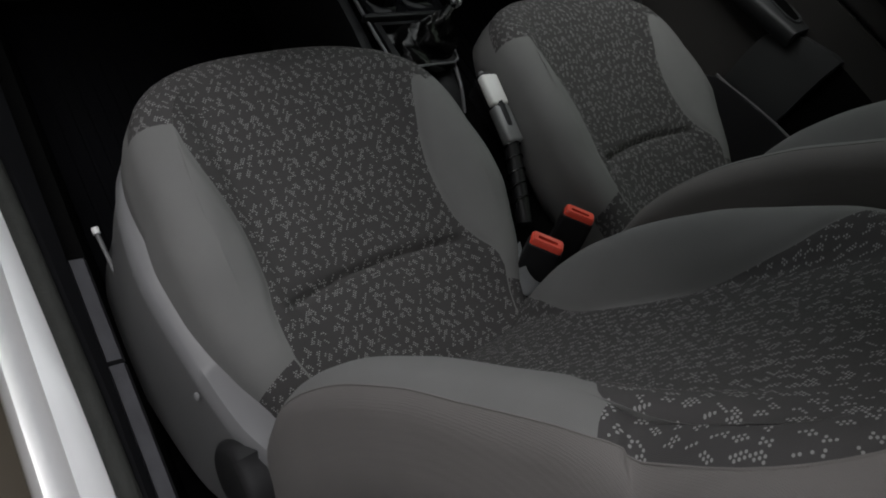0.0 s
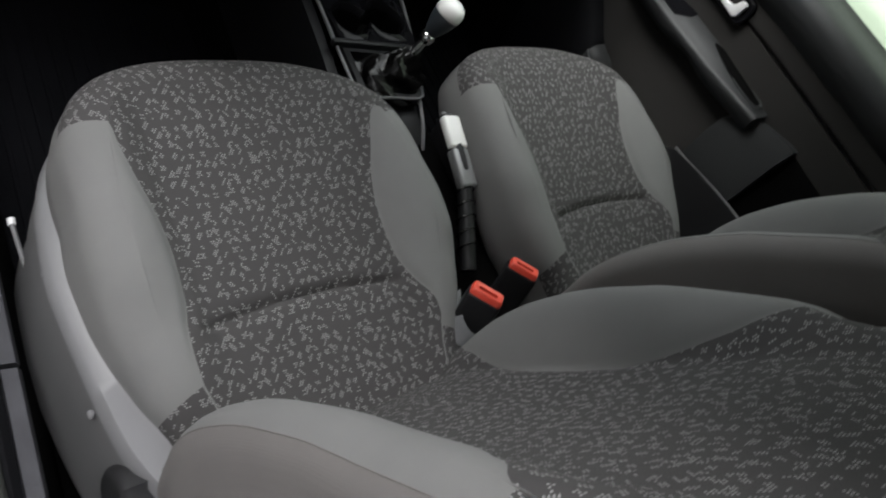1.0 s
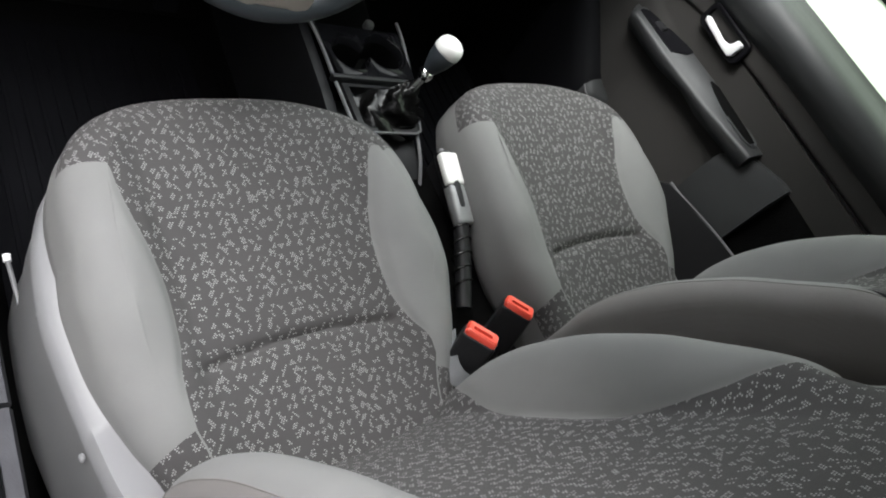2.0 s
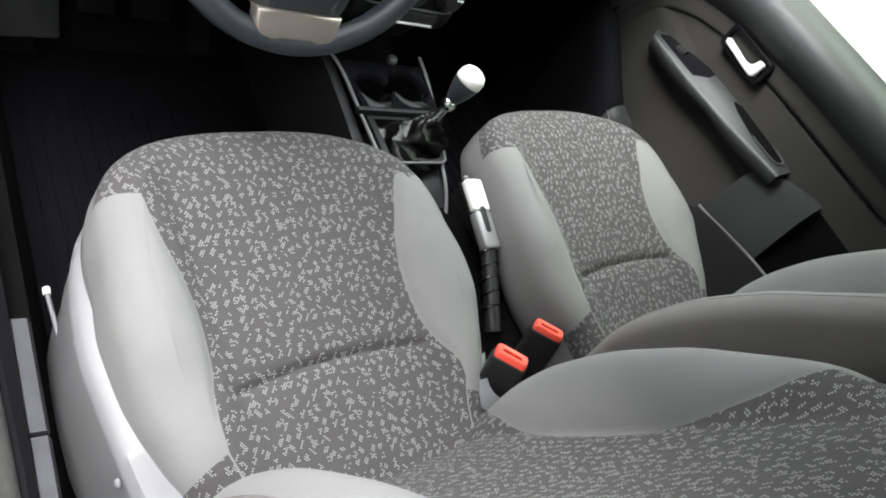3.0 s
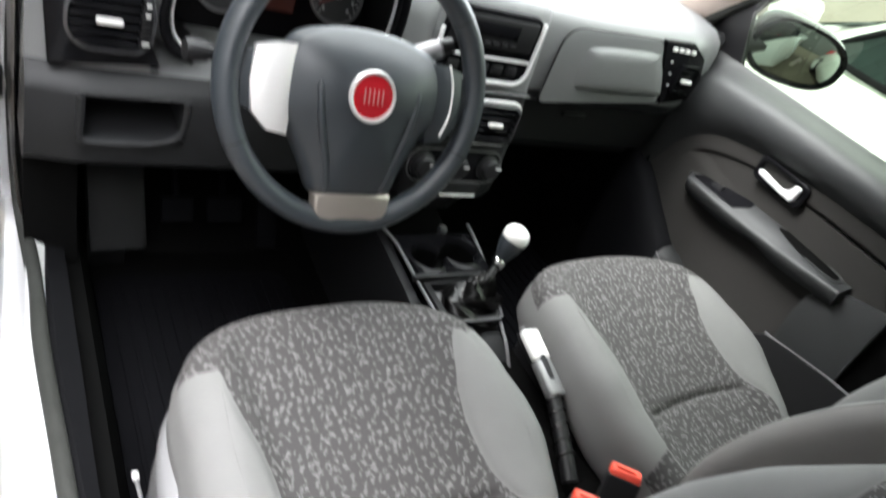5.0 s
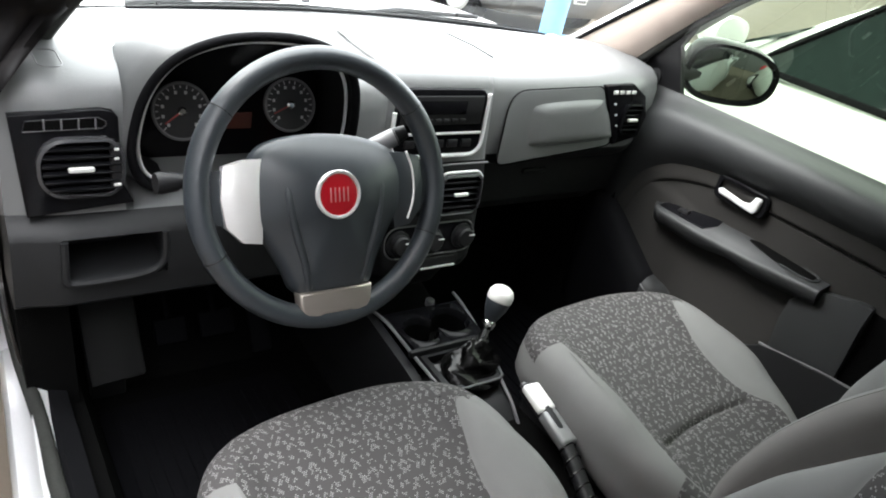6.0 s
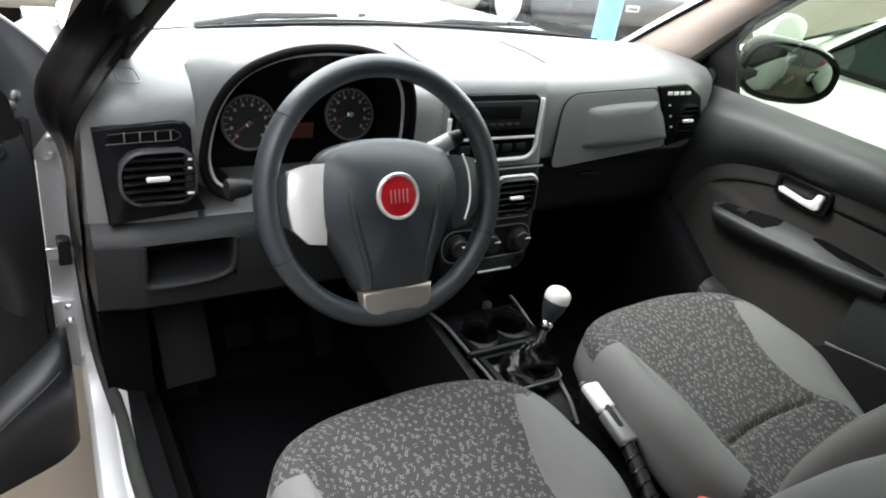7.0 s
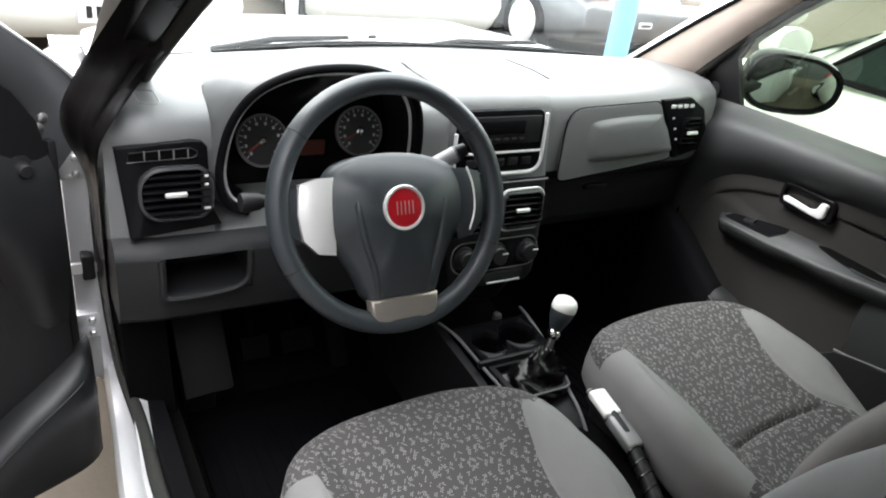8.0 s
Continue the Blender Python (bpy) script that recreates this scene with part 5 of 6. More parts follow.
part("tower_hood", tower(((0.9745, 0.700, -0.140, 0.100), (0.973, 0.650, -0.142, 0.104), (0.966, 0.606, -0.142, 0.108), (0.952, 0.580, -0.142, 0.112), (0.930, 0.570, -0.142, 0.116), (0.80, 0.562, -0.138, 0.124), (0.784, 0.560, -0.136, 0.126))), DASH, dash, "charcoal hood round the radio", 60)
# lower stack: shade painted in by the darker charcoal
stack = part("radio_tower", tower(((0.782, 0.5585, -0.136, 0.126), (0.74, 0.552, -0.132, 0.128), (0.62, 0.532, -0.118, 0.118), (0.575, 0.524, -0.110, 0.110), (0.552, 0.530, -0.106, 0.102), (0.535, 0.565, -0.102, 0.092), (0.47, 0.600, -0.098, 0.088))), DASH_KNEE, dash, "centre stack, charcoal darkened for shade", 60)
# radio in a silver frame
m = plate(-0.015, 0.563, 0.868, 3)
bm = bmesh.new()
prism(bm, rrect(0.205, 0.128, 0.020), -0.004, 0.005, 0.003, m)
radio = part("radio_panel", bm, GLOSS, dash, "black radio panel in a silver frame")
bm = bmesh.new()
q = [m @ Vector((a, b, 0.005)) for a, b in [(-0.106, 0.02)] + rrect(0.212, 0.136, 0.030, 6)[14:] + [(0.106, 0.055)]]
tube(bm, q, 0.0042, 8)
part("radio_frame", bm, SILVER, radio, "silver frame line")
bm = bmesh.new()
rbox(bm, (0, -0.022, 0.006), (0.200, 0.005, 0.005), 0.001, m=m)
part("frame_bar", bm, SILVER, radio)
bm = bmesh.new()
rbox(bm, (0, 0.024, 0.007), (0.185, 0.056, 0.006), 0.003, m=m)
part("radio_face", bm, BLACK, radio, "dark radio face")
bm = bmesh.new()
rbox(bm, (-0.004, 0.030, 0.0105), (0.110, 0.026, 0.002), 0.001, m=m)
part("radio_screen", bm, GLOSS, radio)
for k in range(6):
    bm = bmesh.new()
    rbox(bm, (-0.050 + 0.019 * k, 0.005, 0.0105), (0.014, 0.007, 0.003), 0.001, m=m)
    part("radio_button", bm, DASH_LOW, radio)
for k in range(5):
    bm = bmesh.new()
    rbox(bm, (-0.066 + 0.033 * k, -0.042, 0.007), (0.024, 0.016, 0.005), 0.002, m=m)
    part("stack_switch", bm, BLACK, radio)
bm = bmesh.new()
tube(bm, [(-0.138, 0.551, 0.782), (0.118, 0.551, 0.782)], 0.002, 6)
part("stack_joint", bm, DASH, stack, "pale joint line")
# centre vents
for x in (-0.072, 0.052):
    louvre(stack, plate(x, 0.546, 0.722, 6), 0.105, 0.082, 5)
bm = bmesh.new()
q = [plate(0.052, 0.546, 0.722, 6) @ Vector((*p, 0.006)) for p in rrect(0.110, 0.088, 0.022, 6)]
tube(bm, q, 0.0030, 8, closed=True)
part("vent_trim", bm, SILVER, stack)
# heater knobs
m = plate(-0.004, 0.532, 0.627, 10)
bm = bmesh.new()
prism(bm, rrect(0.215, 0.064, 0.028, 8), -0.004, 0.004, 0.002, m)
heater = part("heater_panel", bm, GLOSS, stack, "black heater panel")
bm = bmesh.new()
tube(bm, [m @ Vector((*p, 0.004)) for p in rrect(0.218, 0.067, 0.030, 8)], 0.0018, 8, closed=True)
part("heater_trim", bm, VALANCE, stack)
for x in (-0.078, 0.0, 0.078):
    bm = bmesh.new()
    lathe(bm, [(0.027, 0.004), (0.027, 0.008), (0.021, 0.010), (0.020, 0.022), (0.017, 0.025), (0.005, 0.025)], 28, m @ Matrix.Translation((x, 0, 0)))
    part("heater_knob", bm, BLACK, stack, "round black heater knob")
    bm = bmesh.new()
    rbox(bm, (x + 0.012, 0.006, 0.0255), (0.014, 0.003, 0.0015), 0.0005, m=m)
    part("knob_mark", bm, KNOB_WHITE, stack)
bm = bmesh.new()
rbox(bm, (-0.004, 0.524, 0.574), (0.150, 0.012, 0.030), 0.004)
part("ashtray", bm, DASH_LOW, stack, "dark ashtray lid")
bm = bmesh.new()
rbox(bm, (0.020, 0.516, 0.566), (0.085, 0.004, 0.004), 0.001)
part("ashtray_lip", bm, SILVER, stack)

# glovebox lid with its raised field, and the passenger's vent
m = plate(0.325, 0.583, 0.842, 2)
bm = bmesh.new()
o = []
quad = [Vector(p) for p in ((-0.157, 0.078), (0.108, 0.089), (0.182, -0.050), (-0.158, -0.084))]
for k, (q, r) in enumerate(zip(quad, (0.045, 0.020, 0.018, 0.022))):
    a = q + (quad[k - 1] - q).normalized() * r
    b = q + (quad[(k + 1) % 4] - q).normalized() * r
    o += [tuple(a * (1 - w) ** 2 + q * 2 * w * (1 - w) + b * w * w) for w in (0, 0.2, 0.4, 0.6, 0.8, 1)]
prism(bm, o, -0.004, 0.0025, 0.002, m)
lid = part("glovebox_lid", bm, DASH, dash, "charcoal glovebox lid with a raised field", 22)
bm = bmesh.new()
tube(bm, [m @ Vector((a * 1.012, b * 1.02, 0.001)) for a, b in o], 0.0014, 6, closed=True)
part("lid_gap", bm, CARPET_AND_SHADE, lid, "dark gap round the lid")
bm = bmesh.new()
o = smooth_path([(-0.088, 0.028, 0), (-0.064, 0.050, 0), (0.100, 0.059, 0), (0.124, 0.046, 0), (0.164, -0.010, 0), (0.152, -0.034, 0), (-0.048, -0.042, 0), (-0.084, -0.026, 0)], 4, True)
mid_f = Vector((0.022, 0.004, 0))
loft(bm, [[mid_f + (p - mid_f) * k + Vector((0, 0, z)) for p in o] for k, z in ((1.05, 0.0015), (1.0, 0.0035), (0.94, 0.0065), (0.86, 0.0095), (0.76, 0.0115), (0.5, 0.0128), (0.2, 0.0130))], m=m)
part("raised_field", bm, DASH, lid, "", 80)
m = plate(0.560, 0.586, 0.880, 2)
bm = bmesh.new()
prism(bm, [(-0.122, 0.054), (-0.030, 0.059), (0.022, 0.030), (0.045, -0.020), (0.033, -0.070), (-0.046, -0.088)], -0.006, 0.006, 0.003, m)
panel = part("vent_panel", bm, GLOSS, dash, "gloss black vent panel")
louvre(panel, m @ Matrix.Translation((-0.012, -0.024, 0.000)), 0.070, 0.076, 5, False, GLOSS)
for k in range(4):
    bm = bmesh.new()
    rbox(bm, (-0.088 + 0.020 * k, 0.040, 0.008), (0.013, 0.008, 0.004), 0.001, m=m)
    part("side_slot", bm, KNOB_WHITE, panel, "pale slot edge")
for k in range(3):
    bm = bmesh.new()
    rbox(bm, (-0.078 + 0.012 * k, 0.012 - 0.026 * k, 0.007), (0.006, 0.004, 0.003), 0.001, m=m)
    part("switch_mark", bm, KNOB_WHITE, panel)
# glovebox underside
bm = bmesh.new()
loft(bm, [[(x, 0.622, 0.752), (x, 0.640, 0.64), (x, 0.68, 0.61), (x, 0.80, 0.60), (x, 0.80, 0.75)] for x in (0.13, 0.3, 0.62)])
part("lower_dash", bm, DASH_LOW, dash, "dark lower dash below the glovebox")
bm = bmesh.new()
rbox(bm, (0.33, 0.626, 0.716), (0.07, 0.012, 0.012), 0.004)
part("glovebox_latch", bm, BLACK, dash)
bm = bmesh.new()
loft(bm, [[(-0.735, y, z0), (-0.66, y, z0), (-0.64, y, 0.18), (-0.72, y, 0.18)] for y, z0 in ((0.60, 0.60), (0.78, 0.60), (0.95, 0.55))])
part("kick_panel", bm, CARPET_AND_SHADE, dash)
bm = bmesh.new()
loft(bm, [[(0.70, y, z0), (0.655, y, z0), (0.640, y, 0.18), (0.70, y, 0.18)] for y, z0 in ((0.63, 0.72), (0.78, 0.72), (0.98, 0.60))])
part("kick_panel", bm, CARPET_AND_SHADE, dash)

# ---- steering wheel ----
WH = Matrix.Translation((-0.357, 0.338, 0.861)) @ pose(0, 0, 0, 90 - 22, 0, 0)
sw = thing("steering_wheel", "dark leatherette steering wheel with silver accents and red emblem", "steering wheel")
R = 0.1835
bm = bmesh.new()
seg = 14
rings = []
for j in range(72):
    a = 2 * math.pi * j / 72
    c = Vector((math.cos(a), math.sin(a), 0))
    # thumb rests at ten to two, slightly flatter foot
    grip = 1 + 0.10 * math.exp(-((math.degrees(a) % 180 - 28) / 14) ** 2) * (1 if a < math.pi else 0) + 0.10 * math.exp(-((math.degrees(a) - 152) / 14) ** 2)
    rings.append([c * (R + 0.0165 * math.cos(b)) + Vector((0, 0, 0.0180 * grip * math.sin(b))) for b in [2 * math.pi * i / seg for i in range(seg)]])
rings.append(rings[0])
loft(bm, rings, cap=False, m=WH)
bmesh.ops.remove_doubles(bm, verts=bm.verts, dist=1e-5)
rim = part("rim", bm, WHEEL, sw, "dark leatherette rim", 80)
for a in (38, 142, 205, 335):
    bm = bmesh.new()
    c = Vector((math.cos(radians(a)), math.sin(radians(a)), 0))
    tube(bm, [WH @ (c * (R + 0.0168 * math.cos(b)) + Vector((0, 0, 0.0184 * math.sin(b)))) for b in [2 * math.pi * i / 20 for i in range(20)]], 0.0008, 6, closed=True)
    part("rim_seam", bm, BLACK, rim)


def dome(poly, z_edge, z_top, m, rings_n=7, depth=0.03, shape=2.2, centre=None):
    """A cushioned lid with the outline poly."""
    bm = bmesh.new()
    c = centre or sum(poly, Vector((0, 0))) / len(poly)
    rings = [[(*p, z_edge - depth) for p in poly]]
    for k in range(rings_n + 1):
        s = 1 - (k / rings_n) * 0.97
        rings.append([(*(c + (p - c) * s), z_edge + (z_top - z_edge) * (1 - s ** shape)) for p in poly])
    loft(bm, rings, m=m)
    return bm


cover = [Vector((p.x, p.y)) for p in smooth_path([(-0.106, 0.050, 0), (-0.080, 0.070, 0), (-0.020, 0.080, 0), (0.050, 0.074, 0), (0.105, 0.052, 0), (0.126, 0.020, 0), (0.122, -0.030, 0), (0.095, -0.062, 0), (0.072, -0.105, 0), (0.052, -0.145, 0), (0.0, -0.152, 0), (-0.052, -0.145, 0), (-0.072, -0.105, 0), (-0.095, -0.062, 0), (-0.116, -0.030, 0), (-0.116, 0.020, 0)], 4, True)]
hub = part("airbag_cover", dome(cover, 0.006, 0.042, WH, 10, 0.032, 2.3, Vector((0, -0.01))), WHEEL, sw, "dark blue-grey airbag cover", 70)
# raised ridges down the cover
for s in (-1, 1):
    bm = bmesh.new()
    tube(bm, [WH @ Vector(p) for p in smooth_path([(s * 0.072, 0.012, 0.0290), (s * 0.064, -0.045, 0.0285), (s * 0.050, -0.095, 0.0220), (s * 0.040, -0.140, 0.0090)], 5)], [0.0015] + [0.0055] * 14 + [0.002], 10)
    part("cover_ridge", bm, WHEEL, hub)
# spokes
for s in (-1, 1):
    bm = bmesh.new()
    loft(bm, [[(s * x, y1, z - 0.014), (s * x, y1, z), (s * x, 0.5 * (y0 + y1), z + 0.006), (s * x, y0, z), (s * x, y0, z - 0.014)] for x, y0, y1, z in ((0.085, -0.062, 0.050, 0.002), (0.125, -0.050, 0.042, 0.001), (0.158, -0.034, 0.036, 0.0), (0.182, -0.030, 0.034, -0.002))], m=WH)
    part("spoke", bm, WHEEL, sw, "", 60)
    bm = bmesh.new()
    q = [(0.098, 0.050), (0.122, 0.049), (0.150, 0.042), (0.156, 0.0), (0.151, -0.038), (0.130, -0.060), (0.104, -0.064), (0.100, -0.02)]
    bm = dome([Vector((s * a, b)) for a, b in q], 0.010, 0.0185, WH, 5, 0.014, 2.4)
    part("spoke_trim", bm, BRUSHED if s < 0 else WHEEL, sw, "satin silver spoke insert" if s < 0 else "", 50)
bm = bmesh.new()
tube(bm, [WH @ Vector(p) for p in smooth_path([(0.122, 0.050, 0.020), (0.133, 0.020, 0.018), (0.133, -0.020, 0.018), (0.122, -0.05, 0.018)], 5)], 0.0018, 8)
part("spoke_line", bm, SILVER, sw, "thin silver line")
bm = bmesh.new()
q = [(-0.058, -0.140), (0.058, -0.140), (0.056, -0.162), (0.046, -0.186), (0.020, -0.176), (-0.020, -0.176), (-0.046, -0.186), (-0.056, -0.162)]
prism(bm, q, -0.004, 0.017, 0.005, WH)
part("lower_spoke_trim", bm, material("bronze_silver", (0.42, 0.38, 0.34), 0.34, 0.7), sw, "satin grey-bronze lower spoke", 50)
bm = bmesh.new()
prism(bm, [(a * 0.8, b * 0.92 - 0.004) for a, b in q], -0.02, 0.010, 0.002, WH)
part("lower_spoke", bm, WHEEL, sw)
# emblem: ring, red disc, plain upright bars
E_ = WH @ Matrix.Translation((-0.004, -0.002, 0.042))
bm = bmesh.new()
lathe(bm, [(0.033, -0.004), (0.0340, 0.002), (0.0325, 0.0046), (0.0292, 0.0040), (0.0285, 0.001)], 40, E_)
emb = part("emblem_ring", bm, BRUSHED, hub, "chrome emblem ring")
bm = bmesh.new()
lathe(bm, [(0.0290, -0.002), (0.0290, 0.002), (0.020, 0.0035), (0.001, 0.004)], 40, E_)
part("emblem_disc", bm, RED, hub, "red enamel disc")
bm = bmesh.new()
for k in range(5):
    rbox(bm, (-0.013 + 0.0065 * k, 0, 0.0042), (0.0018, 0.020, 0.0012), 0.0004, m=E_)
part("emblem_bars", bm, material("pale_red", (0.55, 0.22, 0.22), 0.4), hub)
# column shroud and stalks
bm = bmesh.new()
loft(bm, [[(0.055 * math.cos(a), -0.02 + 0.058 * math.sin(a) * (1.0 if math.sin(a) > 0 else 1.3), z) for a in [2 * math.pi * j / 24 for j in range(24)]] for z in (-0.26, -0.20, -0.06, -0.02)], m=WH)
col = thing("steering_column", "dark steering column shroud with two stalks", "steering column")
part("shroud", bm, DASH_LOW, col)
bm = bmesh.new()
tube(bm, [WH @ Vector(p) for p in ((-0.05, 0.024, -0.065), (-0.13, 0.022, -0.058), (-0.195, 0.022, -0.054))], [0.009, 0.009, 0.010], 12)
part("stalk", bm, BLACK, col, "black indicator stalk")
bm = bmesh.new()
tube(bm, [WH @ Vector(p) for p in ((-0.192, 0.022, -0.055), (-0.214, 0.022, -0.053), (-0.220, 0.022, -0.0525))], [0.0125, 0.0150, 0.0135], 16)
part("stalk_knob", bm, BLACK, col, "black stalk end")
bm = bmesh.new()
tube(bm, [WH @ Vector(p) for p in ((0.05, 0.03, -0.065), (0.10, 0.055, -0.045), (0.135, 0.072, -0.03))], [0.011, 0.014, 0.014], 12)
part("stalk", bm, material("pale_grey_plastic", (0.36, 0.36, 0.37), 0.4, grain=0.15, size=900), col, "pale grey wiper stalk")
bm = bmesh.new()
tube(bm, [WH @ Vector(p) for p in ((0.133, 0.071, -0.031), (0.150, 0.079, -0.024))], [0.0145, 0.010], 12)
part("stalk_knob", bm, BLACK, col)

# ---- centre console ----
con = thing("centre_console", "dark centre console with two cup holders and silver side trims", "centre console")
L_ = [(0.560, -0.100, 0.455), (0.507, -0.083, 0.448), (0.40, -0.080, 0.440), (0.297, -0.076, 0.432), (0.235, -0.072, 0.420), (0.18, -0.060, 0.38)]
R_ = [(0.560, 0.118, 0.455), (0.507, 0.116, 0.448), (0.40, 0.094, 0.440), (0.297, 0.060, 0.432), (0.235, 0.046, 0.420), (0.18, 0.040, 0.38)]
bm = bmesh.new()
loft(bm, [[(xl - 0.012, y, 0.20), (xl - 0.006, y, z - 0.02 - e), (xl, y, z - 0.004 - e), (xr, y, z - 0.004 - e), (xr + 0.006, y, z - 0.02 - e), (xr + 0.012, y, 0.20)] for (y, xl, z), (_, xr, _), e in zip(L_, R_, (0.06, 0.06, 0.06, 0.012, 0, 0))])
body = part("console_body", bm, DASH_LOW, con)
for side in (L_, R_):
    bm = bmesh.new()
    tube(bm, smooth_path([(x, y, z) for y, x, z in side], 5), 0.0034, 8)
    part("side_trim", bm, VALANCE_LIGHT, con, "pale satin side trim")
bm = bmesh.new()
loft(bm, [[(-0.135, y, 0.19), (-0.150, y, 0.30), (-0.105, y, z), (-0.085, y, z), (-0.10, y, 0.19)] for y, z in ((0.25, 0.40), (0.40, 0.425), (0.56, 0.44), (0.80, 0.47))])
part("tunnel_side", bm, BLACK, con, "dark side of the console")
# cup holder plate: two wells that run into one another
bm = bmesh.new()
plate_edge = [(-0.078, 0.535), (0.112, 0.535), (0.098, 0.412), (-0.074, 0.405)]
WELLS = ((-0.030, 0.462, 0.038), (0.050, 0.474, 0.041))
mid_ = Vector((0.010, 0.469))


def reach(d, grow=0.0):
    """How far the joined wells reach from their middle in direction d."""
    far = 0.0
    for x, y, r in WELLS:
        c = Vector((x, y)) - mid_
        k = c.dot(d)
        h = (r + grow) ** 2 - (c.length_squared - k * k)
        if h > 0:
            far = max(far, k + math.sqrt(h))
    return max(far, 0.012)


def edge_reach(d):
    best = 1.0
    for (ax, ay), (bx, by) in zip(plate_edge, plate_edge[1:] + plate_edge[:1]):
        a, b = Vector((ax, ay)) - mid_, Vector((bx, by)) - mid_
        e = b - a
        den = d.x * e.y - d.y * e.x
        if abs(den) > 1e-9:
            t = (a.x * e.y - a.y * e.x) / den
            u = (a.x * d.y - a.y * d.x) / den
            if t > 0 and -1e-6 <= u <= 1 + 1e-6:
                best = min(best, t)
    return best


dirs = [Vector((math.cos(q), math.sin(q))) for q in [2 * math.pi * j / 96 for j in range(96)]]


def at(k, z, d):
    p = mid_ + d * k
    return (p.x, p.y, z)


loft(bm, [[at(edge_reach(d), 0.385, d) for d in dirs], [at(edge_reach(d), 0.451, d) for d in dirs], [at(reach(d, 0.004), 0.452, d) for d in dirs], [at(reach(d, 0.002), 0.4545, d) for d in dirs], [at(reach(d), 0.452, d) for d in dirs], [at(reach(d, -0.002), 0.395, d) for d in dirs]])
cup = part("cup_plate", bm, GLOSS, con, "dark plate with two joined cup wells", 50)
# black skin inside the wells deepens their shade
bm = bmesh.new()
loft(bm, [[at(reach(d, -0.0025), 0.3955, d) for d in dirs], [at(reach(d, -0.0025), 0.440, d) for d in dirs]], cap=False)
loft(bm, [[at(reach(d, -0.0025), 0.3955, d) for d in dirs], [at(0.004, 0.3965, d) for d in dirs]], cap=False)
part("cup_lining", bm, CARPET_AND_SHADE, cup, "cup well walls blackened for shade")
bm = bmesh.new()
rbox(bm, (-0.006, 0.405, 0.446), (0.170, 0.010, 0.016), 0.003)
part("cup_lip", bm, DASH_KNEE, con)
bm = bmesh.new()
lathe(bm, [(0.010, 0.445), (0.010, 0.458), (0.007, 0.461), (0.001, 0.461)], 16, pose(0.045, 0.545, 0))
part("lighter", bm, VALANCE, con, "cigarette lighter knob")
# gear lever: frame, boot, chrome collar, knob
gl = thing("gear_lever", "gear lever with black boot and white capped knob", "gear lever")
bm = bmesh.new()
o = [(-0.070, 0.398), (0.088, 0.398), (0.060, 0.292), (0.046, 0.284), (-0.060, 0.284), (-0.072, 0.296)]
c = Vector((0.005, 0.345))
i = [(c.x + (a - c.x) * 0.86, c.y + (b - c.y) * 0.82) for a, b in o]
loft(bm, [[(*p, z) for p in q] for q, z in ((o, 0.425), (o, 0.442), (i, 0.444), (i, 0.425))], cap=False)
part("boot_frame", bm, BLACK, gl, "dark boot frame")
bm = bmesh.new()
tube(bm, [(-0.058, 0.284, 0.444), (0.046, 0.284, 0.444), (0.058, 0.291, 0.444), (0.066, 0.315, 0.444)], 0.0024, 8)
part("frame_edge", bm, VALANCE_LIGHT, gl, "pale frame edge")
bm = bmesh.new()
rings = []
base, crown = Vector((0.004, 0.335, 0.432)), Vector((0.047, 0.346, 0.584))
axis = (crown - base).normalized()
top = crown - 0.080 * axis
for k in range(15):
    t = k / 14
    p = base.lerp(top, t)
    w = 0.064 * (1 - t) ** 1.2 + 0.014 + 0.004 * math.sin(k * 2.1)
    rings.append([p + Vector((w * math.cos(a) * (1 + 0.16 * math.sin(5 * a + k) * (1 - t)), 0.72 * w * math.sin(a) * (1 + 0.16 * math.cos(4 * a + k) * (1 - t)), 0.006 * math.sin(3 * a + k))) for a in [2 * math.pi * j / 32 for j in range(32)]])
loft(bm, rings)
part("boot", bm, BOOT, gl, "creased glossy black boot", 80)
fr = Matrix.Translation(top) @ axis.to_track_quat("Z", "Y").to_matrix().to_4x4()
bm = bmesh.new()
lathe(bm, [(0.009, -0.012), (0.009, 0.022), (0.013, 0.024), (0.0145, 0.030), (0.0145, 0.036), (0.012, 0.040), (0.010, 0.042)], 24, fr)
part("collar", bm, CHROME, gl, "chrome collar")
bm = bmesh.new()
lathe(bm, [(0.011, 0.040), (0.014, 0.046), (0.0215, 0.066), (0.0245, 0.084), (0.0235, 0.094), (0.018, 0.098)], 28, fr)
part("knob", bm, WHEEL, gl, "dark leatherette gear knob")
bm = bmesh.new()
lathe(bm, [(0.0238, 0.082), (0.0255, 0.088), (0.0245, 0.100), (0.020, 0.108), (0.011, 0.113), (0.001, 0.114)], 28, fr)
part("knob_cap", bm, KNOB_WHITE, gl, "pale plastic knob cap", 80)

# handbrake
hb = thing("handbrake", "dark handbrake lever with a pale tip, lowered between the seats", "handbrake")
bm = bmesh.new()
A, B, C_ = Vector((0.018, 0.180, 0.502)), Vector((0.014, 0.073, 0.480)), Vector((-0.010, -0.060, 0.425))
tube(bm, smooth_path([A + Vector((0, 0.006, 0)), A, B, C_], 6), [0.017] * 6 + [0.019] * 6 + [0.016] * 7, 14, flat=0.85)
part("lever", bm, BLACK, hb, "black grip and gaiter")
bm = bmesh.new()
d_ = (B - A).normalized()
up = Vector((0, 0.2, 1))
frm = Matrix.Translation(A) @ d_.to_track_quat("Y", "Z").to_matrix().to_4x4()
rbox(bm, (0, 0.022, 0.010), (0.036, 0.060, 0.018), 0.006, 3, frm)
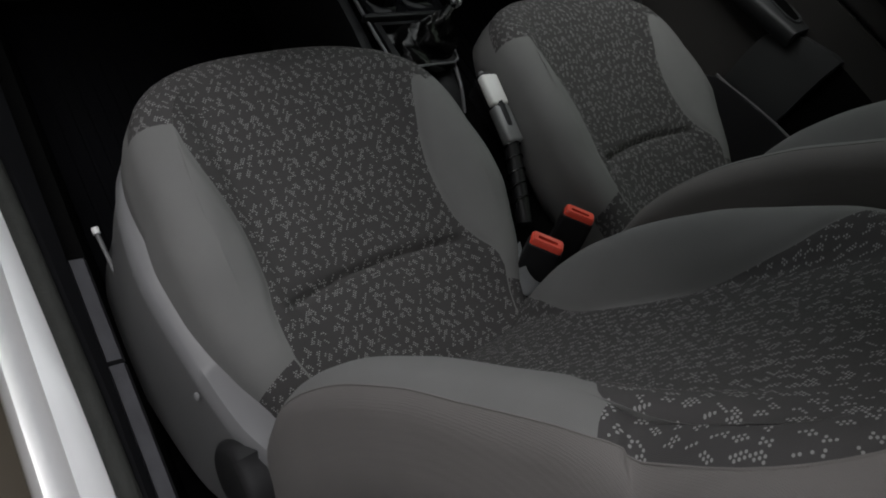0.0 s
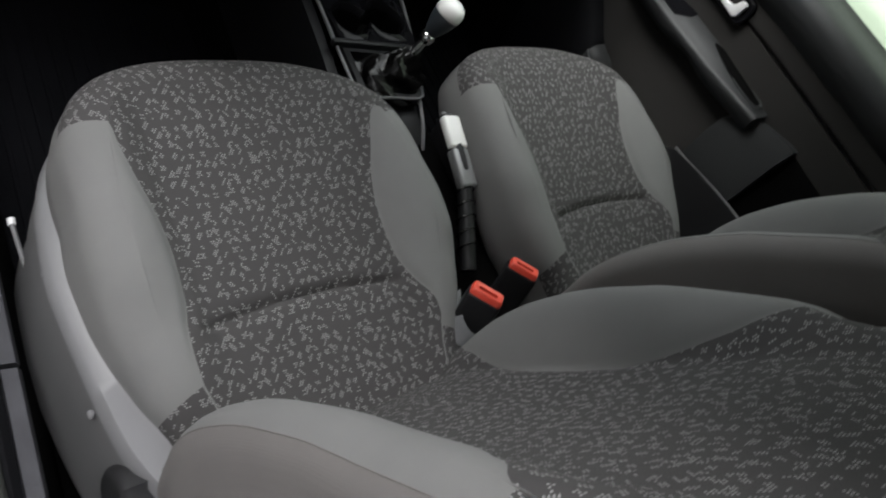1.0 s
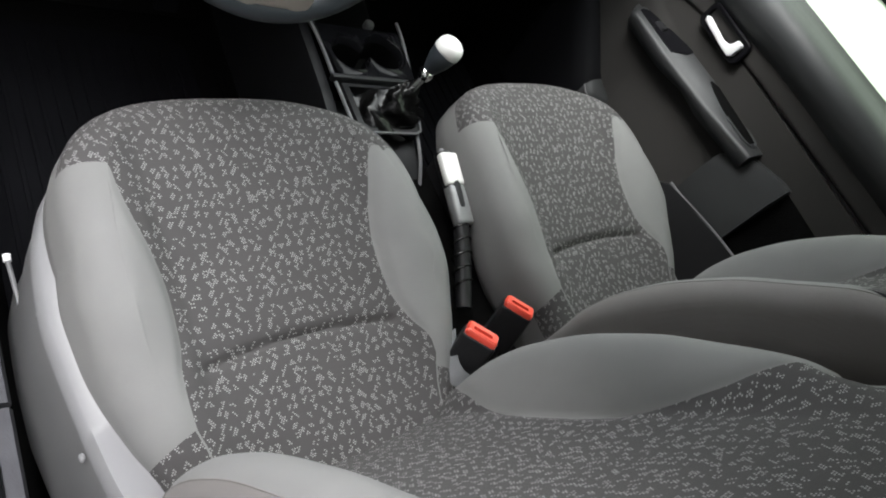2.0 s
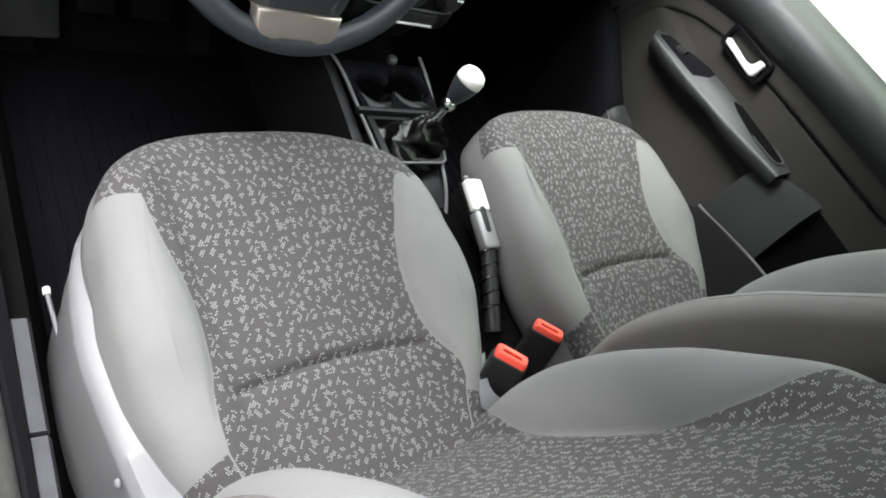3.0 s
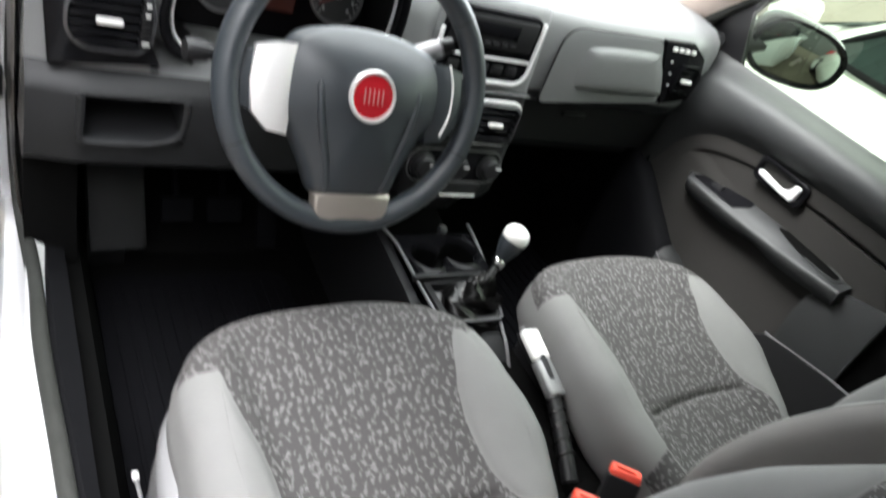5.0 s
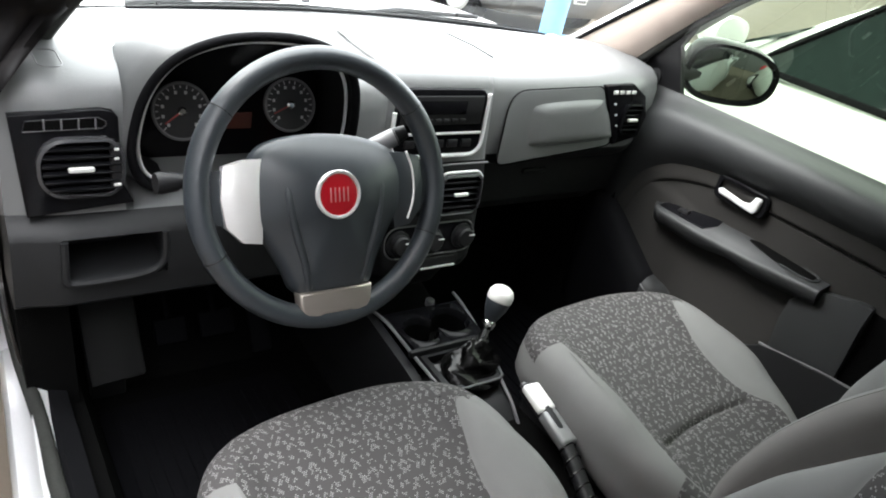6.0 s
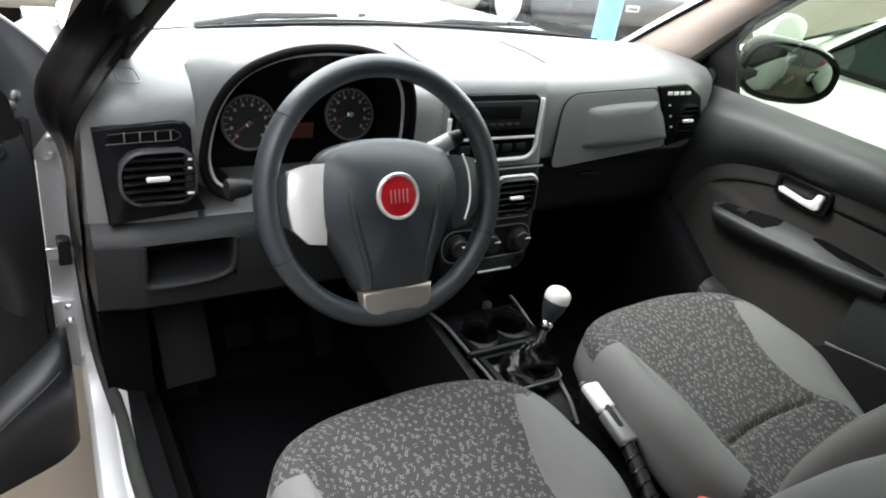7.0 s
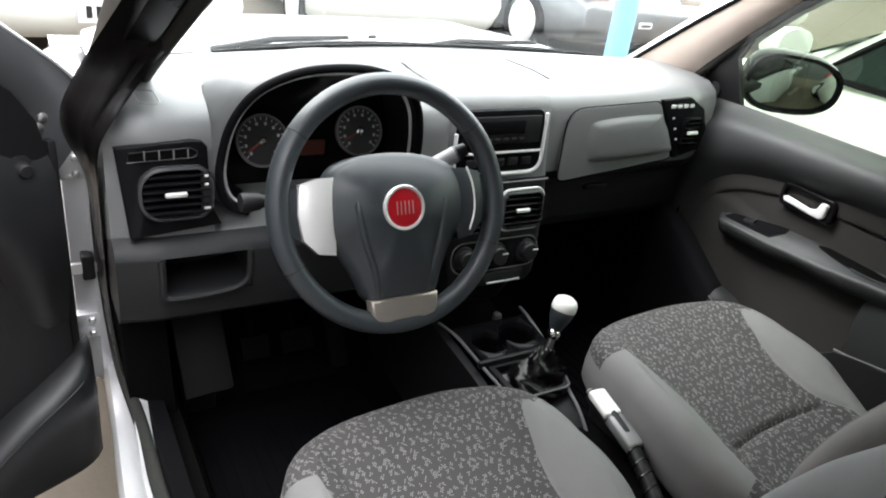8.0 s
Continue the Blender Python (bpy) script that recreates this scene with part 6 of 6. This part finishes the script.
part("grip_top", bm, KNOB_WHITE, hb, "pale tip plate")
bm = bmesh.new()
rbox(bm, (0, 0.086, 0.006), (0.034, 0.072, 0.024), 0.007, 3, frm)
part("grip", bm, DASH, hb, "charcoal grip")
bm = bmesh.new()
tube(bm, [A + Vector((-0.004, 0.006, 0.004)), A + Vector((-0.004, 0.018, 0.006))], [0.007, 0.006], 12)
part("release_button", bm, VALANCE, hb)
for k in range(5):
    bm = bmesh.new()
    p = B.lerp(C_, 0.10 + 0.16 * k)
    tube(bm, [p + Vector((0.0175 * math.cos(a), 0, 0.0165 * math.sin(a))) for a in [2 * math.pi * j / 16 for j in range(16)]], 0.002, 6, closed=True)
    part("gaiter_fold", bm, BOOT, hb)
bm = bmesh.new()
rbox(bm, (0.0, 0.0, 0.33), (0.17, 0.62, 0.14), 0.02)
part("brake_base", bm, CARPET_AND_SHADE, hb, "black carpeted tunnel cover")

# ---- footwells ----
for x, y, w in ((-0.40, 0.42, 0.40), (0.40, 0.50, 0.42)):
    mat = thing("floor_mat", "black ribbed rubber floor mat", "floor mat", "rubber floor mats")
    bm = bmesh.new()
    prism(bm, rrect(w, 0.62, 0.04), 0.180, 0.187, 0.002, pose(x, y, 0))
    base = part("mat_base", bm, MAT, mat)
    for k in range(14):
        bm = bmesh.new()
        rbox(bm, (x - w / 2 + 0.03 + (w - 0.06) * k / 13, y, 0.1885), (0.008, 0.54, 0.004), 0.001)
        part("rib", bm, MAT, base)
for x, y, z, w, h in ((-0.567, 0.740, 0.360, 0.105, 0.175),):
    p = thing("footrest", "dark plastic dead pedal in the driver's footwell", "footrest")
    bm = bmesh.new()
    rbox(bm, (0, 0, 0), (w, h, 0.02), 0.006, 2, Matrix.Translation((x, y, z)) @ pose(0, 0, 0, 62, 0, 6))
    part("pad", bm, DASH_LOW, p)
    bm = bmesh.new()
    rbox(bm, (x, y + 0.06, z - 0.10), (0.07, 0.05, 0.20), 0.006)
    part("mount", bm, BLACK, p)
for x, z, w, h in ((-0.455, 0.355, 0.062, 0.052), (-0.360, 0.355, 0.072, 0.052), (-0.265, 0.330, 0.045, 0.120)):
    p = thing("pedal", "black rubber foot pedal on a steel arm", "pedal", "driver pedals")
    m = Matrix.Translation((x, 0.735, z)) @ pose(0, 0, 0, 58, 0, 0)
    bm = bmesh.new()
    rbox(bm, (0, 0, 0), (w, h, 0.014), 0.004, 2, m)
    pd = part("pad", bm, MAT, p)
    bm = bmesh.new()
    tube(bm, [(x, 0.745, z), (x, 0.80, z + 0.06), (x, 0.86, z + 0.22)], 0.008, 8)
    part("arm", bm, MAT, p)
# ---- outside: the yard and its parked cars ----
def parked_car(m, paint, label, tall=1.0, length=4.1, plate=0.0):
    """A parked hatchback or van: body, cabin with windows, wheels, lamps, mirrors. Local y points ahead, origin on the ground at its middle."""
    c = thing("parked_car", label, "car", "parked cars", m)
    w, k = 0.84, length / 4.1
    bm = bmesh.new()
    prof = [(-2.02, 0.42, 0.70), (-1.98, 0.24, 0.86), (-1.55, 0.20, 0.93), (-0.8, 0.20, 0.945), (0.0, 0.20, 0.935), (0.70, 0.20, 0.92), (1.10, 0.20, 0.90), (1.55, 0.20, 0.82), (1.90, 0.24, 0.70), (2.03, 0.40, 0.58)]
    rings = []
    for y, z0, z1 in prof:
        e = 1 - 0.10 * abs(y / 2.03) ** 4
        rings.append([(s * w * e * a, y * k, z0 + (z1 - z0) * b) for s, a, b in ((1, 0.90, 0.0), (1, 0.98, 0.12), (1, 1.0, 0.45), (1, 0.985, 0.75), (1, 0.93, 0.95), (1, 0.84, 1.0), (1, 0.40, 1.015), (-1, 0.40, 1.015), (-1, 0.84, 1.0), (-1, 0.93, 0.95), (-1, 0.985, 0.75), (-1, 1.0, 0.45), (-1, 0.98, 0.12), (-1, 0.90, 0.0))])
    loft(bm, rings)
    part("body", bm, paint, c, "", 50)
    bm = bmesh.new()
    rings = []
    zt = 1.45 * tall
    for t, wz, y0, y1 in ((0, 0.90, -1.75, 1.12), (0.35, 0.855, -1.68, 0.86), (0.75, 0.80, -1.58, 0.52), (0.93, 0.76, -1.48, 0.32), (1.0, 0.66, -1.30, 0.12)):
        z = 0.90 + (zt - 0.90) * t
        ww = w * wz
        rings.append([(-ww, y0 * k, z), (-ww, -0.2 * k, z), (-ww, y1 * k - 0.10, z), (-ww * 0.86, y1 * k, z), (ww * 0.86, y1 * k, z), (ww, y1 * k - 0.10, z), (ww, -0.2 * k, z), (ww, y0 * k, z), (ww * 0.8, y0 * k - 0.04, z), (-ww * 0.8, y0 * k - 0.04, z)])
    loft(bm, rings)
    part("cabin", bm, paint, c, "", 50)

    def side_x(z):
        return w * line((z - 0.90) / (zt - 0.90), [(0, 0.90), (0.35, 0.855), (0.75, 0.80), (1, 0.70)])

    for s in (-1, 1):
        for y0, y1, q in ((0.03, 0.98, 0.52), (-0.95, -0.03, 0.0), (-1.55, -1.02, 0.0)):
            bm = bmesh.new()

            def glassy(y, v):
                top = zt - 0.12
                z = 0.915 + (top - 0.915) * v
                yy = y * k
                if q:
                    yy = (y0 + (y - y0) * (1 - (q + 0.02) * v * 0.95)) * k
                return (s * (side_x(z) + 0.004), yy, z)

            sheet(bm, glassy, steps(y0, y1, 6), steps(0, 1, 5), 0.006)
            win = part("window", bm, DARK_GLASS, c, "dark side window")
            bm = bmesh.new()
            edge = [glassy(y, 0) for y in steps(y0, y1, 6)] + [glassy(y1, v) for v in steps(0, 1, 5)[1:]] + [glassy(y, 1) for y in reversed(steps(y0, y1, 6)[:-1])] + [glassy(y0, v) for v in reversed(steps(0, 1, 5)[1:-1])]
            tube(bm, edge, 0.011, 6, closed=True)
            part("window_seal", bm, RUBBER, win)
        for y in (-1.22, 1.28):
            bm = bmesh.new()
            lathe(bm, [(0.10, -0.09), (0.27, -0.10), (0.30, -0.07), (0.30, 0.07), (0.27, 0.10), (0.19, 0.085)], 28, pose(s * 0.735, y * k, 0.30, 0, 90, 0))
            tyre = part("wheel", bm, RUBBER, c, "black tyre")
            bm = bmesh.new()
            lathe(bm, [(0.01, -0.105), (0.17, -0.11), (0.195, -0.09), (0.195, 0.09), (0.17, 0.11), (0.01, 0.105)], 20, pose(s * 0.735, y * k, 0.30, 0, 90, 0))
            part("rim", bm, SILVER, tyre)
        bm = bmesh.new()
        rings = []
        for f, dy in ((0.3, 0.08), (0.8, 0.06), (1.0, 0.0), (0.97, -0.02)):
            rings.append([(s * (0.91 + f * 0.085 * math.cos(a)), 1.00 * k + dy, 1.0 + f * 0.055 * math.copysign(abs(math.sin(a)) ** 0.7, math.sin(a))) for a in [2 * math.pi * j / 20 for j in range(20)]])
        loft(bm, rings)
        mir = part("mirror", bm, paint, c, "", 60)
        bm = bmesh.new()
        tube(bm, [(s * 0.76, 1.02 * k, 0.94), (s * 0.85, 1.02 * k, 0.97)], 0.025, 8)
        part("mirror_arm", bm, BLACK, mir)
        bm = bmesh.new()
        rbox(bm, (s * 0.60, 1.93 * k, 0.66), (0.30, 0.16, 0.13), 0.04, 3)
        part("headlamp", bm, CHROME, c, "clear headlamp")
        bm = bmesh.new()
        rbox(bm, (s * 0.72, -1.96 * k, 0.78), (0.16, 0.10, 0.24), 0.03, 3)
        part("tail_lamp", bm, RED, c, "red tail lamp")
        bm = bmesh.new()
        tube(bm, [(s * (w + 0.003), 0.0, 0.25), (s * (w + 0.002), 0.0, 0.90)], 0.003, 6)
        part("door_gap", bm, BLACK, c)
        bm = bmesh.new()
        rbox(bm, (s * (w + 0.006), -0.16, 0.80), (0.03, 0.17, 0.03), 0.01)
        part("door_handle", bm, paint, c)
    for y0, y1, sgn in ((1.11, 0.34, 1), (-1.79, -1.53, -1)):
        bm = bmesh.new()
        sheet(bm, lambda u, v: (u * w * (0.80 - 0.14 * v), (y0 + (y1 - y0) * v) * k + sgn * 0.012, 0.945 + (zt - 0.105 - 0.945) * v), steps(-1, 1, 6), steps(0, 1, 5), 0.01)
        part("screen", bm, DARK_GLASS, c, "dark windscreen")
    if plate:
        bm = bmesh.new()
        rbox(bm, (0, 2.035 * k, 0.42), (plate, 0.02, plate * 0.32), 0.004)
        pl = part("number_plate", bm, KNOB_WHITE, c, "pale plate")
        bm = bmesh.new()
        for j in range(6):
            rbox(bm, ((-0.34 + 0.136 * j) * plate, 2.035 * k + 0.012, 0.42), (0.08 * plate, 0.004, 0.17 * plate), 0)
        part("plate_bars", bm, DASH_LOW, pl)
    return c


parked_car(pose(2.19, -0.10, 0), WHITE, "white hatchback parked close alongside")
parked_car(pose(-0.30, 6.20, 0, 0, 0, 180), WHITE, "white van parked nose on across the yard", 1.3, 4.1, 0.40)
parked_car(pose(2.15, 6.75, 0, 0, 0, 176), WHITE, "white hatchback parked nose on across the yard")
parked_car(pose(4.05, 6.40, 0, 0, 0, 183), GREY_PAINT, "dark grey hatchback parked nose on across the yard", 1.0, 4.1, 0.16)
parked_car(pose(6.9, 7.2, 0, 0, 0, 178), WHITE, "white car parked at the end of the row")
pole = thing("pole", "sky blue painted steel pole", "pole")
bm = bmesh.new()
tube(bm, [(3.00, 3.45, 0), (3.00, 3.45, 3.2)], 0.085, 20)
part("shaft", bm, BLUE, pole)
bm = bmesh.new()
rbox(bm, (3.00, 3.45, 0.03), (0.30, 0.30, 0.06), 0.01)
part("foot_plate", bm, BLUE, pole)
bm = bmesh.new()
rbox(bm, (0, 14.0, 1.6), (60, 0.3, 3.2), 0.02)
structure(part("wall_north", bm, WALL), "pale rendered yard wall behind the parked cars", "wall")
# added wall, never in view: holds back low sky light at the open door
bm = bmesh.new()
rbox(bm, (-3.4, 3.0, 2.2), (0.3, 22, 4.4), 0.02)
structure(part("sky_block_west", bm, UNSEEN_WALL), "plain grey wall out of view, added to block sky light", "wall")
# second added wall, out of view behind the car
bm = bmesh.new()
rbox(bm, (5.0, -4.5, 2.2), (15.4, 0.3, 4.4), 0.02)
structure(part("unseen_wall_south", bm, UNSEEN_WALL), "plain grey wall out of view, added behind the car", "wall")
